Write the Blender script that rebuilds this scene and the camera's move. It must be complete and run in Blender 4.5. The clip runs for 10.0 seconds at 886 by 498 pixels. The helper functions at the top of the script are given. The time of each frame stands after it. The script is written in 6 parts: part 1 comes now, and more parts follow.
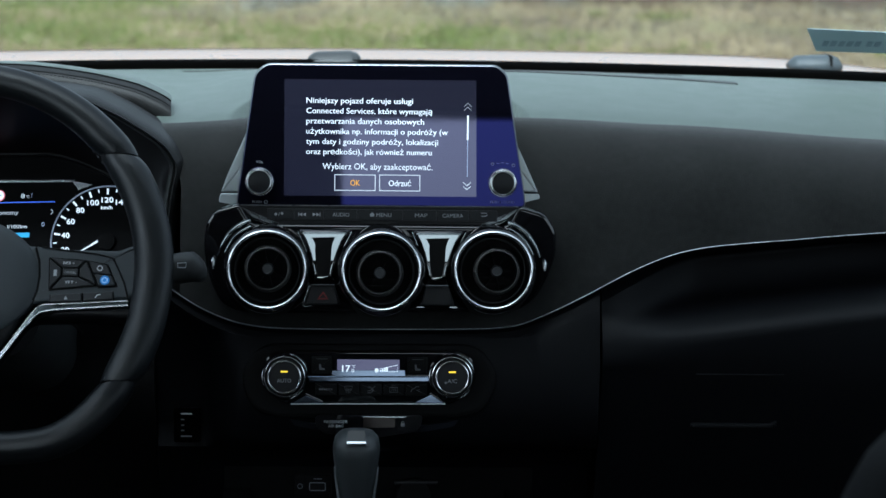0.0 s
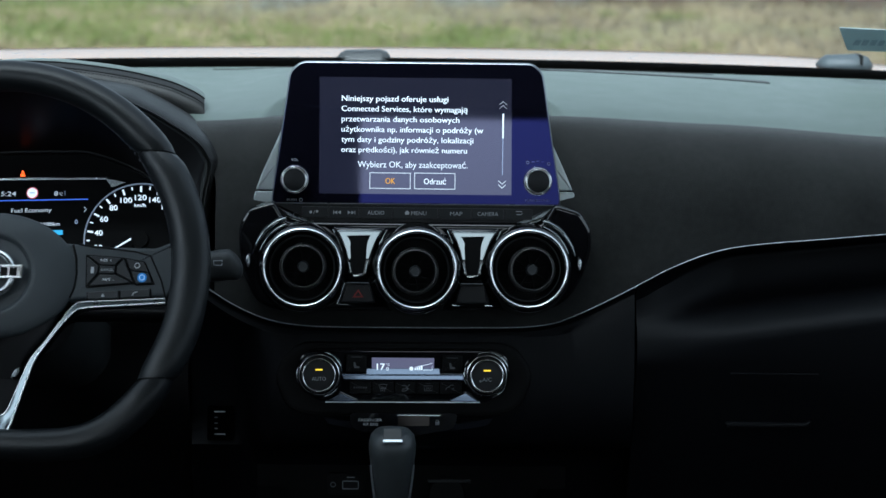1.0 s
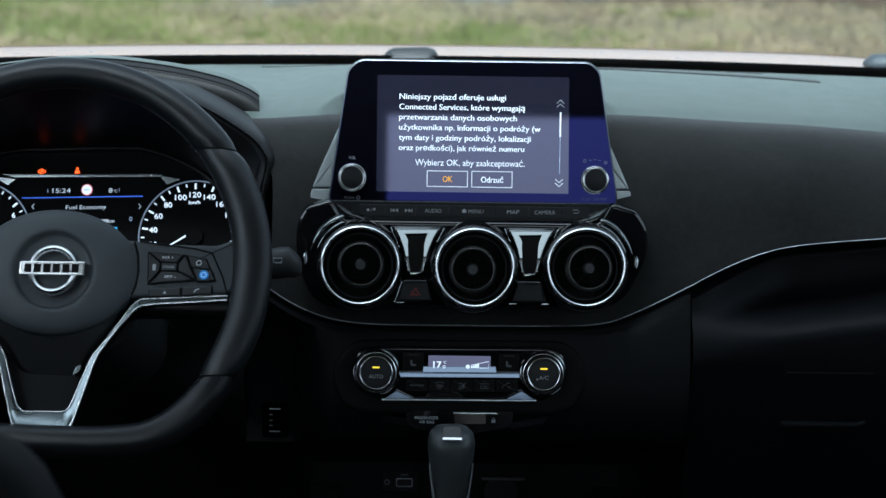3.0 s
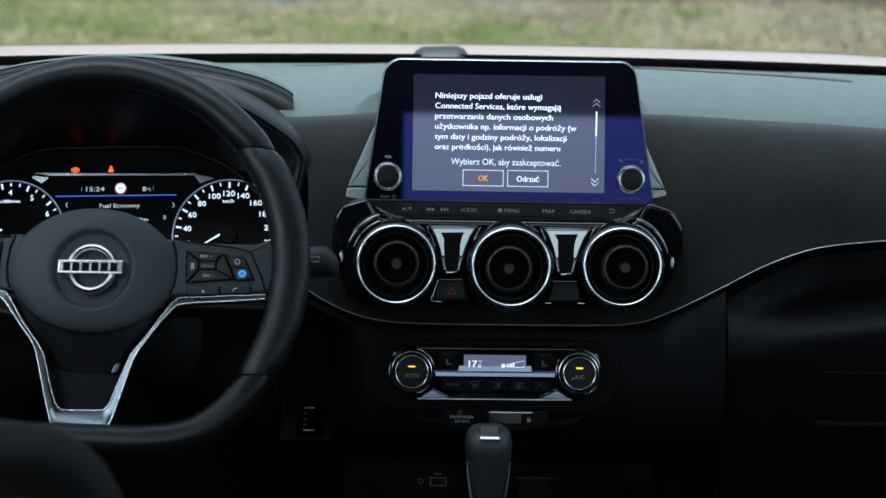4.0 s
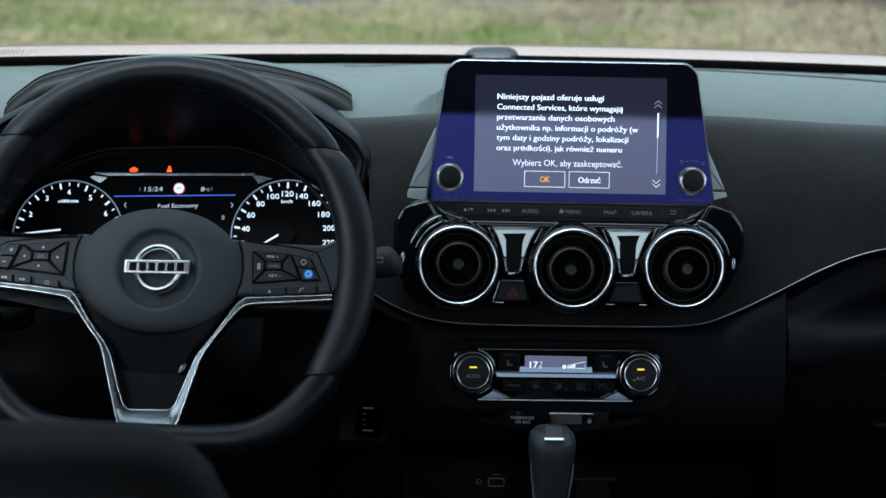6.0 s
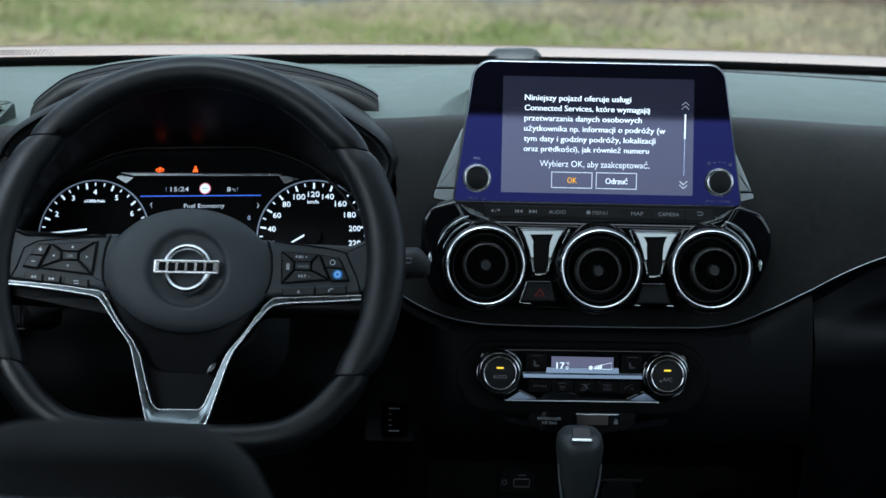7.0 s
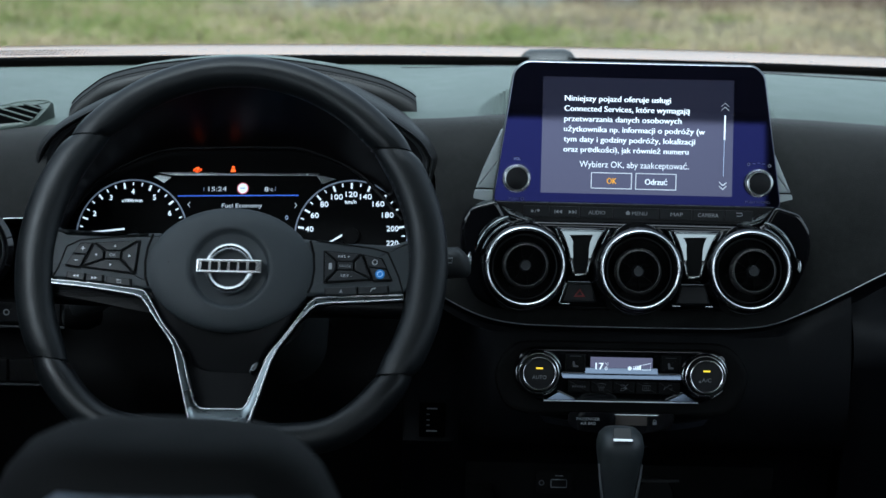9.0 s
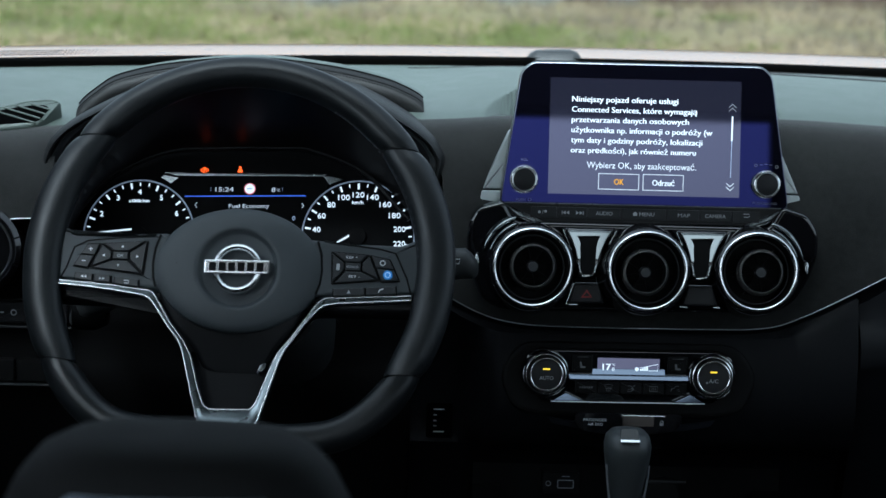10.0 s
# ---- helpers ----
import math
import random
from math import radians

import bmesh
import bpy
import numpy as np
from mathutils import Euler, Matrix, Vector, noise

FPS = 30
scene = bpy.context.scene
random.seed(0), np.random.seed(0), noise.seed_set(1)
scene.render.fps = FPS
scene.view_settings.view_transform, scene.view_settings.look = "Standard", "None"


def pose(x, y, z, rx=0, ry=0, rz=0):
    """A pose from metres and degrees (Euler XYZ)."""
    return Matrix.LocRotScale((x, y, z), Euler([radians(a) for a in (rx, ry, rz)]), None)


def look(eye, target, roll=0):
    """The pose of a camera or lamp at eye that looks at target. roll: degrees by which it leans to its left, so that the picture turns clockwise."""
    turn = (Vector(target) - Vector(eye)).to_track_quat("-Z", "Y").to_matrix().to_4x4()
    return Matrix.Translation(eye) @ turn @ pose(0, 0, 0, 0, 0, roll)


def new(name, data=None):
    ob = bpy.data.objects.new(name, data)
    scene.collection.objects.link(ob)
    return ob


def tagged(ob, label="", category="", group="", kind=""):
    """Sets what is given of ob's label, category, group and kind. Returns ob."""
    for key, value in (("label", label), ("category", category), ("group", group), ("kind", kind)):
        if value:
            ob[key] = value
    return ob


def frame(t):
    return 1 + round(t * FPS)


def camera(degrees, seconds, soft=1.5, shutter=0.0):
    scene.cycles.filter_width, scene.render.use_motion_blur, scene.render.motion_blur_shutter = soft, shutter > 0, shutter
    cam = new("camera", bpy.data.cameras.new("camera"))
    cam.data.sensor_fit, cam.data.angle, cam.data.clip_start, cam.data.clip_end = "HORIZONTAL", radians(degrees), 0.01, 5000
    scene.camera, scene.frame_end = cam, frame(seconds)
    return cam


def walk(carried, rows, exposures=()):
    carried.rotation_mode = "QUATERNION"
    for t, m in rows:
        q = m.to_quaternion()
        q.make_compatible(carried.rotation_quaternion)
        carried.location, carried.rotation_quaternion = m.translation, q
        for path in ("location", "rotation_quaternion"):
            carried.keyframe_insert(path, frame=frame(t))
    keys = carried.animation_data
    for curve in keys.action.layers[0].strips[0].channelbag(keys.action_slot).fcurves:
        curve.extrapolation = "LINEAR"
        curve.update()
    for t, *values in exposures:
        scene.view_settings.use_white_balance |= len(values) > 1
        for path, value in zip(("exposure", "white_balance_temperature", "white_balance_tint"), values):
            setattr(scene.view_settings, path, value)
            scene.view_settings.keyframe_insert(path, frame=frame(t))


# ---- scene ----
cam = camera(24.0, 10.0)
PATH = [
    (0, (-0.0714, -0.0048, 1.2909), (0.0050, 1.9584, 0.9169), 0.945),
    (0.5, (-0.0822, -0.0032, 1.2895), (-0.0106, 1.9602, 0.9155), 0.968),
    (1, (-0.0968, -0.0023, 1.2884), (-0.0266, 1.9612, 0.9145), 1.044),
    (1.5, (-0.1081, -0.0037, 1.2888), (-0.0399, 1.9597, 0.9140), 1.081),
    (2, (-0.1224, -0.0023, 1.2891), (-0.0527, 1.9609, 0.9133), 1.172),
    (2.5, (-0.1313, -0.0033, 1.2891), (-0.0646, 1.9598, 0.9128), 1.175),
    (4, (-0.1712, -0.0013, 1.2892), (-0.1101, 1.9616, 0.9104), 1.280),
    (4.5, (-0.1852, -0.0014, 1.2894), (-0.1251, 1.9614, 0.9102), 1.326),
    (5, (-0.1969, -0.0024, 1.2891), (-0.1401, 1.9606, 0.9103), 1.378),
    (5.5, (-0.2082, -0.0015, 1.2893), (-0.1526, 1.9615, 0.9102), 1.390),
    (7, (-0.2400, -0.0030, 1.2888), (-0.1901, 1.9603, 0.9106), 1.519),
    (7.5, (-0.2464, -0.0038, 1.2874), (-0.2018, 1.9598, 0.9106), 1.532),
    (8, (-0.2581, -0.0036, 1.2878), (-0.2119, 1.9599, 0.9105), 1.586),
    (8.5, (-0.2628, -0.0042, 1.2876), (-0.2198, 1.9594, 0.9104), 1.627),
    (9, (-0.2701, -0.0045, 1.2859), (-0.2259, 1.9594, 0.9103), 1.647),
    (9.5, (-0.2712, -0.0050, 1.2868), (-0.2298, 1.9589, 0.9105), 1.681),
    (10, (-0.2756, -0.0046, 1.2878), (-0.2325, 1.9590, 0.9108), 1.701),
]
walk(cam, [(t, look(eye, target, roll)) for t, eye, target, roll in PATH])
cam.data.dof.use_dof, cam.data.dof.focus_distance, cam.data.dof.aperture_fstop = True, 1.86, 9.5

# ---- world, sun, exposure ----
SUN_EL, SUN_AZ = 50.0, 200.0
EXPOSURE = 1.5
GLOW = 2.0 ** -EXPOSURE
world = bpy.data.worlds.new("overcast_sky")
scene.world = world
world.use_nodes = True
wn = world.node_tree
sky = wn.nodes.new("ShaderNodeTexSky")
sky.sky_type = "NISHITA"
sky.sun_disc = False
sky.sun_elevation, sky.sun_rotation = radians(SUN_EL), radians(SUN_AZ)
sky.air_density, sky.dust_density = 1.0, 7.0
grey = wn.nodes.new("ShaderNodeHueSaturation")
grey.inputs["Saturation"].default_value = 0.25
wn.links.new(sky.outputs["Color"], grey.inputs["Color"])
wn.links.new(grey.outputs["Color"], wn.nodes["Background"].inputs["Color"])
wn.nodes["Background"].inputs["Strength"].default_value = 0.13
sun = new("sun", bpy.data.lights.new("sun", "SUN"))
sun.data.energy, sun.data.angle, sun.data.color = 1.3, radians(20), (1.0, 0.96, 0.9)
sun.matrix_world = look((0, 0, 8), (0, 8 / math.tan(radians(SUN_EL)), 0))
scene.view_settings.exposure = EXPOSURE
scene.view_settings.use_white_balance = True
scene.view_settings.white_balance_temperature, scene.view_settings.white_balance_tint = 5350, -1


# ---- helpers for meshes ----
def place(o, tilt=0.0, yaw=0.0, spin=0.0):
    """A frame at o: u to the right, v up, w towards the seats; reclined by tilt, turned by yaw, spun in its plane."""
    a = radians(tilt)
    basis = Matrix(((1, 0, 0, 0), (0, math.sin(a), -math.cos(a), 0), (0, math.cos(a), math.sin(a), 0), (0, 0, 0, 1)))
    return Matrix.Translation(o) @ Matrix.Rotation(-radians(yaw), 4, "Z") @ basis @ Matrix.Rotation(radians(spin), 4, "Z")


def finish(bm, m=None, smooth=35.0):
    bmesh.ops.remove_doubles(bm, verts=bm.verts, dist=1e-6)
    bmesh.ops.recalc_face_normals(bm, faces=bm.faces)
    if m is not None:
        bm.transform(m)
    mesh = bpy.data.meshes.new("mesh")
    bm.to_mesh(mesh)
    bm.free()
    for p in mesh.polygons:
        p.use_smooth = True
    mesh.set_sharp_from_angle(angle=radians(smooth))
    return mesh


def part(name, bm, material, parent=None, label="", m=None, smooth=35.0):
    """One mesh object under a thing or part. The mesh is in the world's place unless m is given."""
    mesh = bm if isinstance(bm, bpy.types.Mesh) else finish(bm, m, smooth)
    mesh.name = name
    mesh.materials.clear()
    mesh.materials.append(material)
    ob = new(name, mesh)
    if parent is not None:
        ob.parent = parent
        ob.matrix_parent_inverse = parent.matrix_world.inverted()
    if label:
        ob["label"] = label
    return ob


def thing(name, at, label, category, group="", kind=""):
    ob = new(name)
    ob.empty_display_size = 0.02
    ob.location = at
    ob.matrix_world = Matrix.Translation(at)
    return tagged(ob, label, category, group, kind)


def rounded(pts, radius, n=5):
    """A polygon with its corners rounded; radius may be one number or one a corner."""
    out, k = [], len(pts)
    for i in range(k):
        r = radius[i] if isinstance(radius, (list, tuple)) else radius
        p, a, b = Vector(pts[i]), Vector(pts[i - 1]), Vector(pts[(i + 1) % k])
        da, db = (a - p), (b - p)
        r1 = min(r, da.length * 0.45, db.length * 0.45)
        if r1 <= 1e-7:
            out.append(tuple(p))
            continue
        s, e = p + da.normalized() * r1, p + db.normalized() * r1
        for j in range(n + 1):
            t = j / n
            out.append(tuple((1 - t) ** 2 * s + 2 * t * (1 - t) * p + t * t * e))
    return out


def slab(pts, w0, w1, edge=0.0, steps=2):
    """A plate with the outline pts (u, v) from depth w0 to w1, its front edge rounded by edge."""
    bm = bmesh.new()
    c = Vector((sum(p[0] for p in pts) / len(pts), sum(p[1] for p in pts) / len(pts)))
    area = sum(pts[i - 1][0] * pts[i][1] - pts[i][0] * pts[i - 1][1] for i in range(len(pts)))
    sgn = 1 if area > 0 else -1

    def inset(d):
        if d == 0:
            return [Vector(p) for p in pts]
        res = []
        for i in range(len(pts)):
            p, a, b = Vector(pts[i]), Vector(pts[i - 1]), Vector(pts[(i + 1) % len(pts)])
            n1, n2 = (p - a), (b - p)
            n1, n2 = Vector((-n1.y, n1.x)), Vector((-n2.y, n2.x))
            n = (n1.normalized() + n2.normalized()) if n1.length > 1e-9 and n2.length > 1e-9 else (n1 + n2)
            n = n.normalized() if n.length > 1e-9 else (c - p).normalized()
            res.append(p + n * d * sgn)
        return res

    rings = [(w0, 0.0), (w1 - edge, 0.0)] if edge else [(w0, 0.0), (w1, 0.0)]
    if edge:
        for j in range(1, steps + 1):
            a = math.pi / 2 * j / steps
            rings.append((w1 - edge + edge * math.sin(a), edge * (1 - math.cos(a))))
        rings.append((w1, edge * 1.3))
    loops = [[bm.verts.new((q.x, q.y, w)) for q in inset(d)] for w, d in rings]
    for A, B in zip(loops, loops[1:]):
        for i in range(len(A)):
            bm.faces.new((A[i - 1], A[i], B[i], B[i - 1]))
    bm.faces.new(loops[-1])
    bm.faces.new(loops[0])
    return bm


def box(u0, u1, v0, v1, w0, w1, edge=0.0, corner=0.0):
    pts = [(u0, v0), (u1, v0), (u1, v1), (u0, v1)]
    return slab(rounded(pts, corner, 3) if corner else pts, w0, w1, edge)


def lathe(profile, n=48, c=(0, 0), wave=0.0, teeth=0, oval=1.0):
    """Turns (radius, w) pairs about the w axis through c."""
    bm = bmesh.new()
    loops = []
    for r, w in profile:
        loop = []
        for i in range(n):
            a = 2 * math.pi * i / n
            rr = r * (1 + wave * (i % 2)) if teeth else r
            loop.append(bm.verts.new((c[0] + rr * math.cos(a), c[1] + rr * oval * math.sin(a), w)))
        loops.append(loop)
    for A, B in zip(loops, loops[1:]):
        for i in range(n):
            bm.faces.new((A[i - 1], A[i], B[i], B[i - 1]))
    if len(profile) == 2:
        bm.faces.new(loops[0])
        bm.faces.new(loops[-1])
    return bm


def ring(r, minor, w=0.0, c=(0, 0), n=56, m=10, flat=1.0, oval=1.0):
    prof = [(r + minor * math.cos(2 * math.pi * j / m), w + minor * flat * math.sin(2 * math.pi * j / m)) for j in range(m + 1)]
    return lathe(prof, n, c, oval=oval)


def smooth_path(pts, per=8):
    """A Catmull-Rom line through the points."""
    P = [Vector(p) for p in pts]
    P = [2 * P[0] - P[1]] + P + [2 * P[-1] - P[-2]]
    out = []
    for i in range(1, len(P) - 2):
        for j in range(per):
            t = j / per
            out.append(0.5 * (2 * P[i] + (P[i + 1] - P[i - 1]) * t + (2 * P[i - 1] - 5 * P[i] + 4 * P[i + 1] - P[i + 2]) * t * t
                              + (3 * P[i] - P[i - 1] - 3 * P[i + 1] + P[i + 2]) * t ** 3))
    out.append(P[-2])
    return out


def tube(path, radius, n=10, up=(0, 0, 1), closed=False, caps=True, squash=1.0):
    """A tube along 3D points; radius a number or a function of the share of the way."""
    bm = bmesh.new()
    P, up, k = [Vector(p) for p in path], Vector(up), len(path)
    loops = []
    for i in range(k):
        a, b = (P[i - 1], P[(i + 1) % k]) if closed else (P[max(i - 1, 0)], P[min(i + 1, k - 1)])
        d = (b - a).normalized()
        s = d.cross(up).normalized()
        q = s.cross(d)
        r = radius(i / max(k - 1, 1)) if callable(radius) else radius
        loops.append([bm.verts.new(P[i] + s * (r * math.cos(2 * math.pi * j / n)) + q * (r * squash * math.sin(2 * math.pi * j / n))) for j in range(n)])
    for A, B in zip(loops, loops[1:] + ([loops[0]] if closed else [])):
        for j in range(n):
            bm.faces.new((A[j - 1], A[j], B[j], B[j - 1]))
    if caps and not closed:
        bm.faces.new(loops[0])
        bm.faces.new(loops[-1])
    return bm


def sheet(rows, thick=0.0, way=(0, 1, -1)):
    """A surface through rows of 3D points; thick gives it a back, shifted along way."""
    bm = bmesh.new()
    R = [[bm.verts.new(p) for p in row] for row in rows]
    for A, B in zip(R, R[1:]):
        for j in range(len(A) - 1):
            bm.faces.new((A[j], A[j + 1], B[j + 1], B[j]))
    if thick:
        d = Vector(way).normalized() * thick
        K = [[bm.verts.new(v.co + d) for v in row] for row in R]
        for A, B in zip(K, K[1:]):
            for j in range(len(A) - 1):
                bm.faces.new((A[j], A[j + 1], B[j + 1], B[j]))
        for A, B in ((R[0], K[0]), (R[-1], K[-1]), ([r[0] for r in R], [r[0] for r in K]), ([r[-1] for r in R], [r[-1] for r in K])):
            for j in range(len(A) - 1):
                bm.faces.new((A[j], A[j + 1], B[j + 1], B[j]))
    return bm


def loft(sections, caps=True):
    """A closed skin through closed loops of 3D points."""
    bm = bmesh.new()
    L = [[bm.verts.new(p) for p in s] for s in sections]
    for A, B in zip(L, L[1:]):
        for j in range(len(A)):
            bm.faces.new((A[j - 1], A[j], B[j], B[j - 1]))
    if caps:
        bm.faces.new(L[0])
        bm.faces.new(L[-1])
    return bm


def super_loop(c, ax, ay, power, n, ux=(1, 0, 0), uy=(0, 1, 0)):
    ux, uy, c = Vector(ux), Vector(uy), Vector(c)
    out = []
    for i in range(n):
        a = 2 * math.pi * i / n
        ca, sa = math.cos(a), math.sin(a)
        out.append(c + ux * (ax * math.copysign(abs(ca) ** (2 / power), ca)) + uy * (ay * math.copysign(abs(sa) ** (2 / power), sa)))
    return out


def joined(*bms):
    bm = bmesh.new()
    for b in bms:
        me = bpy.data.meshes.new("join")
        b.to_mesh(me)
        b.free()
        bm.from_mesh(me)
        bpy.data.meshes.remove(me)
    return bm


def lerp(x, table):
    xs, ys = [p[0] for p in table], [p[1] for p in table]
    return float(np.interp(x, xs, ys))


def curve_at(x, table):
    """Smooth interpolation (cosine) in a table of x, value."""
    if x <= table[0][0]:
        return table[0][1]
    for (a, va), (b, vb) in zip(table, table[1:]):
        if x <= b:
            t = (x - a) / (b - a)
            t = t * t * (3 - 2 * t) * 0.5 + t * 0.5
            return va + (vb - va) * t
    return table[-1][1]


def words(text, m, material, parent, u, v, w, height, width=None, align="LEFT", name="caption", bold=0.0, label=""):
    """Lettering in the frame m: cap height, and the width it is fitted to."""
    cu = bpy.data.curves.new("text", "FONT")
    cu.body, cu.size, cu.resolution_u = text, 1.0, 3
    tmp = new("text", cu)
    bpy.context.view_layer.update()
    mesh = bpy.data.meshes.new_from_object(tmp.evaluated_get(bpy.context.evaluated_depsgraph_get()))
    bpy.data.objects.remove(tmp)
    if bold:
        bb = bmesh.new()
        for k in (-1, 0, 1):
            twin = mesh.copy()
            twin.transform(Matrix.Translation((k * bold, 0, 0.002 * k)))
            bb.from_mesh(twin)
            bpy.data.meshes.remove(twin)
        bb.to_mesh(mesh)
        bb.free()
    xs = [q.co.x for q in mesh.vertices] or [0, 1]
    x0, x1 = min(xs), max(xs)
    sy = height / 0.70
    sx = width / (x1 - x0) if width else sy
    shift = {"LEFT": -x0, "CENTER": -(x0 + x1) / 2, "RIGHT": -x1}[align]
    mesh.transform(m @ Matrix.Translation((u, v, w)) @ Matrix.Diagonal((sx, sy, 1, 1)) @ Matrix.Translation((shift, -0.35, 0)))
    return part(name, mesh, material, parent, label)


# ---- materials ----
def mat(name, col, rough=0.5, metal=0.0, spec=0.5, vary=0.12, scale=40.0, bump=0.0, bscale=600.0, coat=0.0, cells=False, sheen=0.0,
        glow=None, power=0.0, second=None, mix_scale=8.0, rvary=0.08, tint=None):
    """A surface with colour variation at two sizes, uneven gloss and fine relief."""
    m = bpy.data.materials.new(name)
    m.use_nodes = True
    nt = m.node_tree
    b = nt.nodes["Principled BSDF"]
    b.inputs["Metallic"].default_value = metal
    b.inputs["Specular IOR Level"].default_value = spec
    b.inputs["Coat Weight"].default_value = coat
    b.inputs["Coat Roughness"].default_value = 0.04
    if sheen:
        b.inputs["Sheen Weight"].default_value = sheen
        b.inputs["Sheen Roughness"].default_value = 0.4
    if tint:
        b.inputs["Specular Tint"].default_value = (*tint, 1)
    co = nt.nodes.new("ShaderNodeTexCoord")
    n1, n2 = nt.nodes.new("ShaderNodeTexNoise"), nt.nodes.new("ShaderNodeTexNoise")
    n1.inputs["Scale"].default_value, n1.inputs["Detail"].default_value = scale, 6
    n2.inputs["Scale"].default_value, n2.inputs["Detail"].default_value = mix_scale, 3
    for n in (n1, n2):
        nt.links.new(co.outputs["Object"], n.inputs["Vector"])
    hi = second or tuple(min(c * (1 + vary), 1) for c in col)
    lo = tuple(c * (1 - vary) for c in col)
    ramp = nt.nodes.new("ShaderNodeMix")
    ramp.data_type = "RGBA"
    ramp.inputs["A"].default_value, ramp.inputs["B"].default_value = (*lo, 1), (*hi, 1)
    add = nt.nodes.new("ShaderNodeMath")
    add.operation = "MULTIPLY_ADD"
    nt.links.new(n2.outputs["Fac"], add.inputs[0])
    add.inputs[1].default_value = 0.6
    sub = nt.nodes.new("ShaderNodeMath")
    sub.operation = "MULTIPLY"
    sub.inputs[1].default_value = 0.4
    nt.links.new(n1.outputs["Fac"], sub.inputs[0])
    nt.links.new(sub.outputs[0], add.inputs[2])
    wide = nt.nodes.new("ShaderNodeMapRange")
    wide.inputs["From Min"].default_value, wide.inputs["From Max"].default_value = 0.3, 0.7
    nt.links.new(add.outputs[0], wide.inputs["Value"])
    nt.links.new(wide.outputs["Result"], ramp.inputs["Factor"])
    nt.links.new(ramp.outputs["Result"], b.inputs["Base Color"])
    rr = nt.nodes.new("ShaderNodeMapRange")
    rr.inputs["To Min"].default_value, rr.inputs["To Max"].default_value = max(rough - rvary, 0.01), min(rough + rvary, 1)
    nt.links.new(n1.outputs["Fac"], rr.inputs["Value"])
    nt.links.new(rr.outputs["Result"], b.inputs["Roughness"])
    if bump:
        bp = nt.nodes.new("ShaderNodeBump")
        bp.inputs["Strength"].default_value, bp.inputs["Distance"].default_value = bump, 0.0006
        if cells:
            t = nt.nodes.new("ShaderNodeTexVoronoi")
            t.feature = "DISTANCE_TO_EDGE"
            out = t.outputs["Distance"]
        else:
            t = nt.nodes.new("ShaderNodeTexNoise")
            t.inputs["Detail"].default_value = 4
            out = t.outputs["Fac"]
        t.inputs["Scale"].default_value = bscale
        nt.links.new(co.outputs["Object"], t.inputs["Vector"])
        nt.links.new(out, bp.inputs["Height"])
        nt.links.new(bp.outputs["Normal"], b.inputs["Normal"])
    if glow:
        b.inputs["Emission Color"].default_value = (*glow, 1)
        b.inputs["Emission Strength"].default_value = power * GLOW
    return m


M_PAD = mat("soft_grey_plastic", (0.077, 0.096, 0.086), 0.48, spec=0.5, bump=0.25, bscale=1500, cells=True, vary=0.06)
M_SUEDE = mat("charcoal_suede", (0.021, 0.0215, 0.021), 0.95, spec=0.1, vary=0.32, scale=160, mix_scale=14, bump=0.6, bscale=1500, sheen=0.22)
M_BLACK = mat("black_grained_plastic", (0.0055, 0.0057, 0.0066), 0.50, spec=0.12, bump=0.3, bscale=1300, cells=True)
M_SATIN = mat("satin_black_plastic", (0.006, 0.006, 0.007), 0.38, spec=0.25)
M_PIANO = mat("piano_black", (0.004, 0.004, 0.005), 0.05, spec=0.5, coat=0.6, rvary=0.02)
M_LEATHER = mat("black_leather", (0.0075, 0.0088, 0.0102), 0.38, spec=0.40, bump=0.07, bscale=700, cells=True, vary=0.2)
M_PERF = mat("perforated_black_leather", (0.0095, 0.0113, 0.0130), 0.41, spec=0.46, bump=0.10, bscale=900, cells=True, vary=0.2)
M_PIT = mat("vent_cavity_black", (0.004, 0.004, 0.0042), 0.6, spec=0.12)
M_HOLE = mat("deep_outlet_black", (0.0015, 0.0015, 0.0016), 1.0, spec=0.0)
M_HUB = mat("hub_grained_plastic", (0.039, 0.0460, 0.0510), 0.50, spec=0.4, bump=0.3, bscale=1100, cells=True)
M_LEVER = mat("grey_black_leather", (0.050, 0.056, 0.059), 0.34, spec=0.45, bump=0.3, bscale=800, cells=True)
M_CHROME = mat("bright_chrome", (0.86, 0.87, 0.88), 0.24, metal=1, rvary=0.04, vary=0.03)
M_SILVER = mat("satin_silver", (0.55, 0.57, 0.60), 0.30, metal=1, vary=0.05, rvary=0.06)
M_RIM = mat("dark_silver_edge", (0.21, 0.22, 0.24), 0.30, metal=1, vary=0.05)
M_KNURL = mat("knurled_grey_plastic", (0.046, 0.0455, 0.044), 0.42, spec=0.45)
M_KNURL_LIP = mat("satin_grey_lip", (0.055, 0.055, 0.054), 0.4, metal=0.6)
M_MIRROR = mat("polished_black_chrome", (0.22, 0.24, 0.245), 0.07, metal=1, rvary=0.02, vary=0.04)
M_HOODSKIN = mat("matt_black_leather", (0.012, 0.0125, 0.0128), 0.52, spec=0.30, bump=0.35, bscale=700, cells=True, vary=0.2)
M_BRIGHT = mat("polished_silver", (0.145, 0.175, 0.235), 0.08, metal=1, rvary=0.02, vary=0.04)
M_STEEL = mat("dark_satin_silver", (0.20, 0.22, 0.235), 0.27, metal=1, rvary=0.05, vary=0.05)
M_PLATE = mat("dark_blue_silver", (0.17, 0.200, 0.218), 0.28, metal=1, rvary=0.04, vary=0.05)
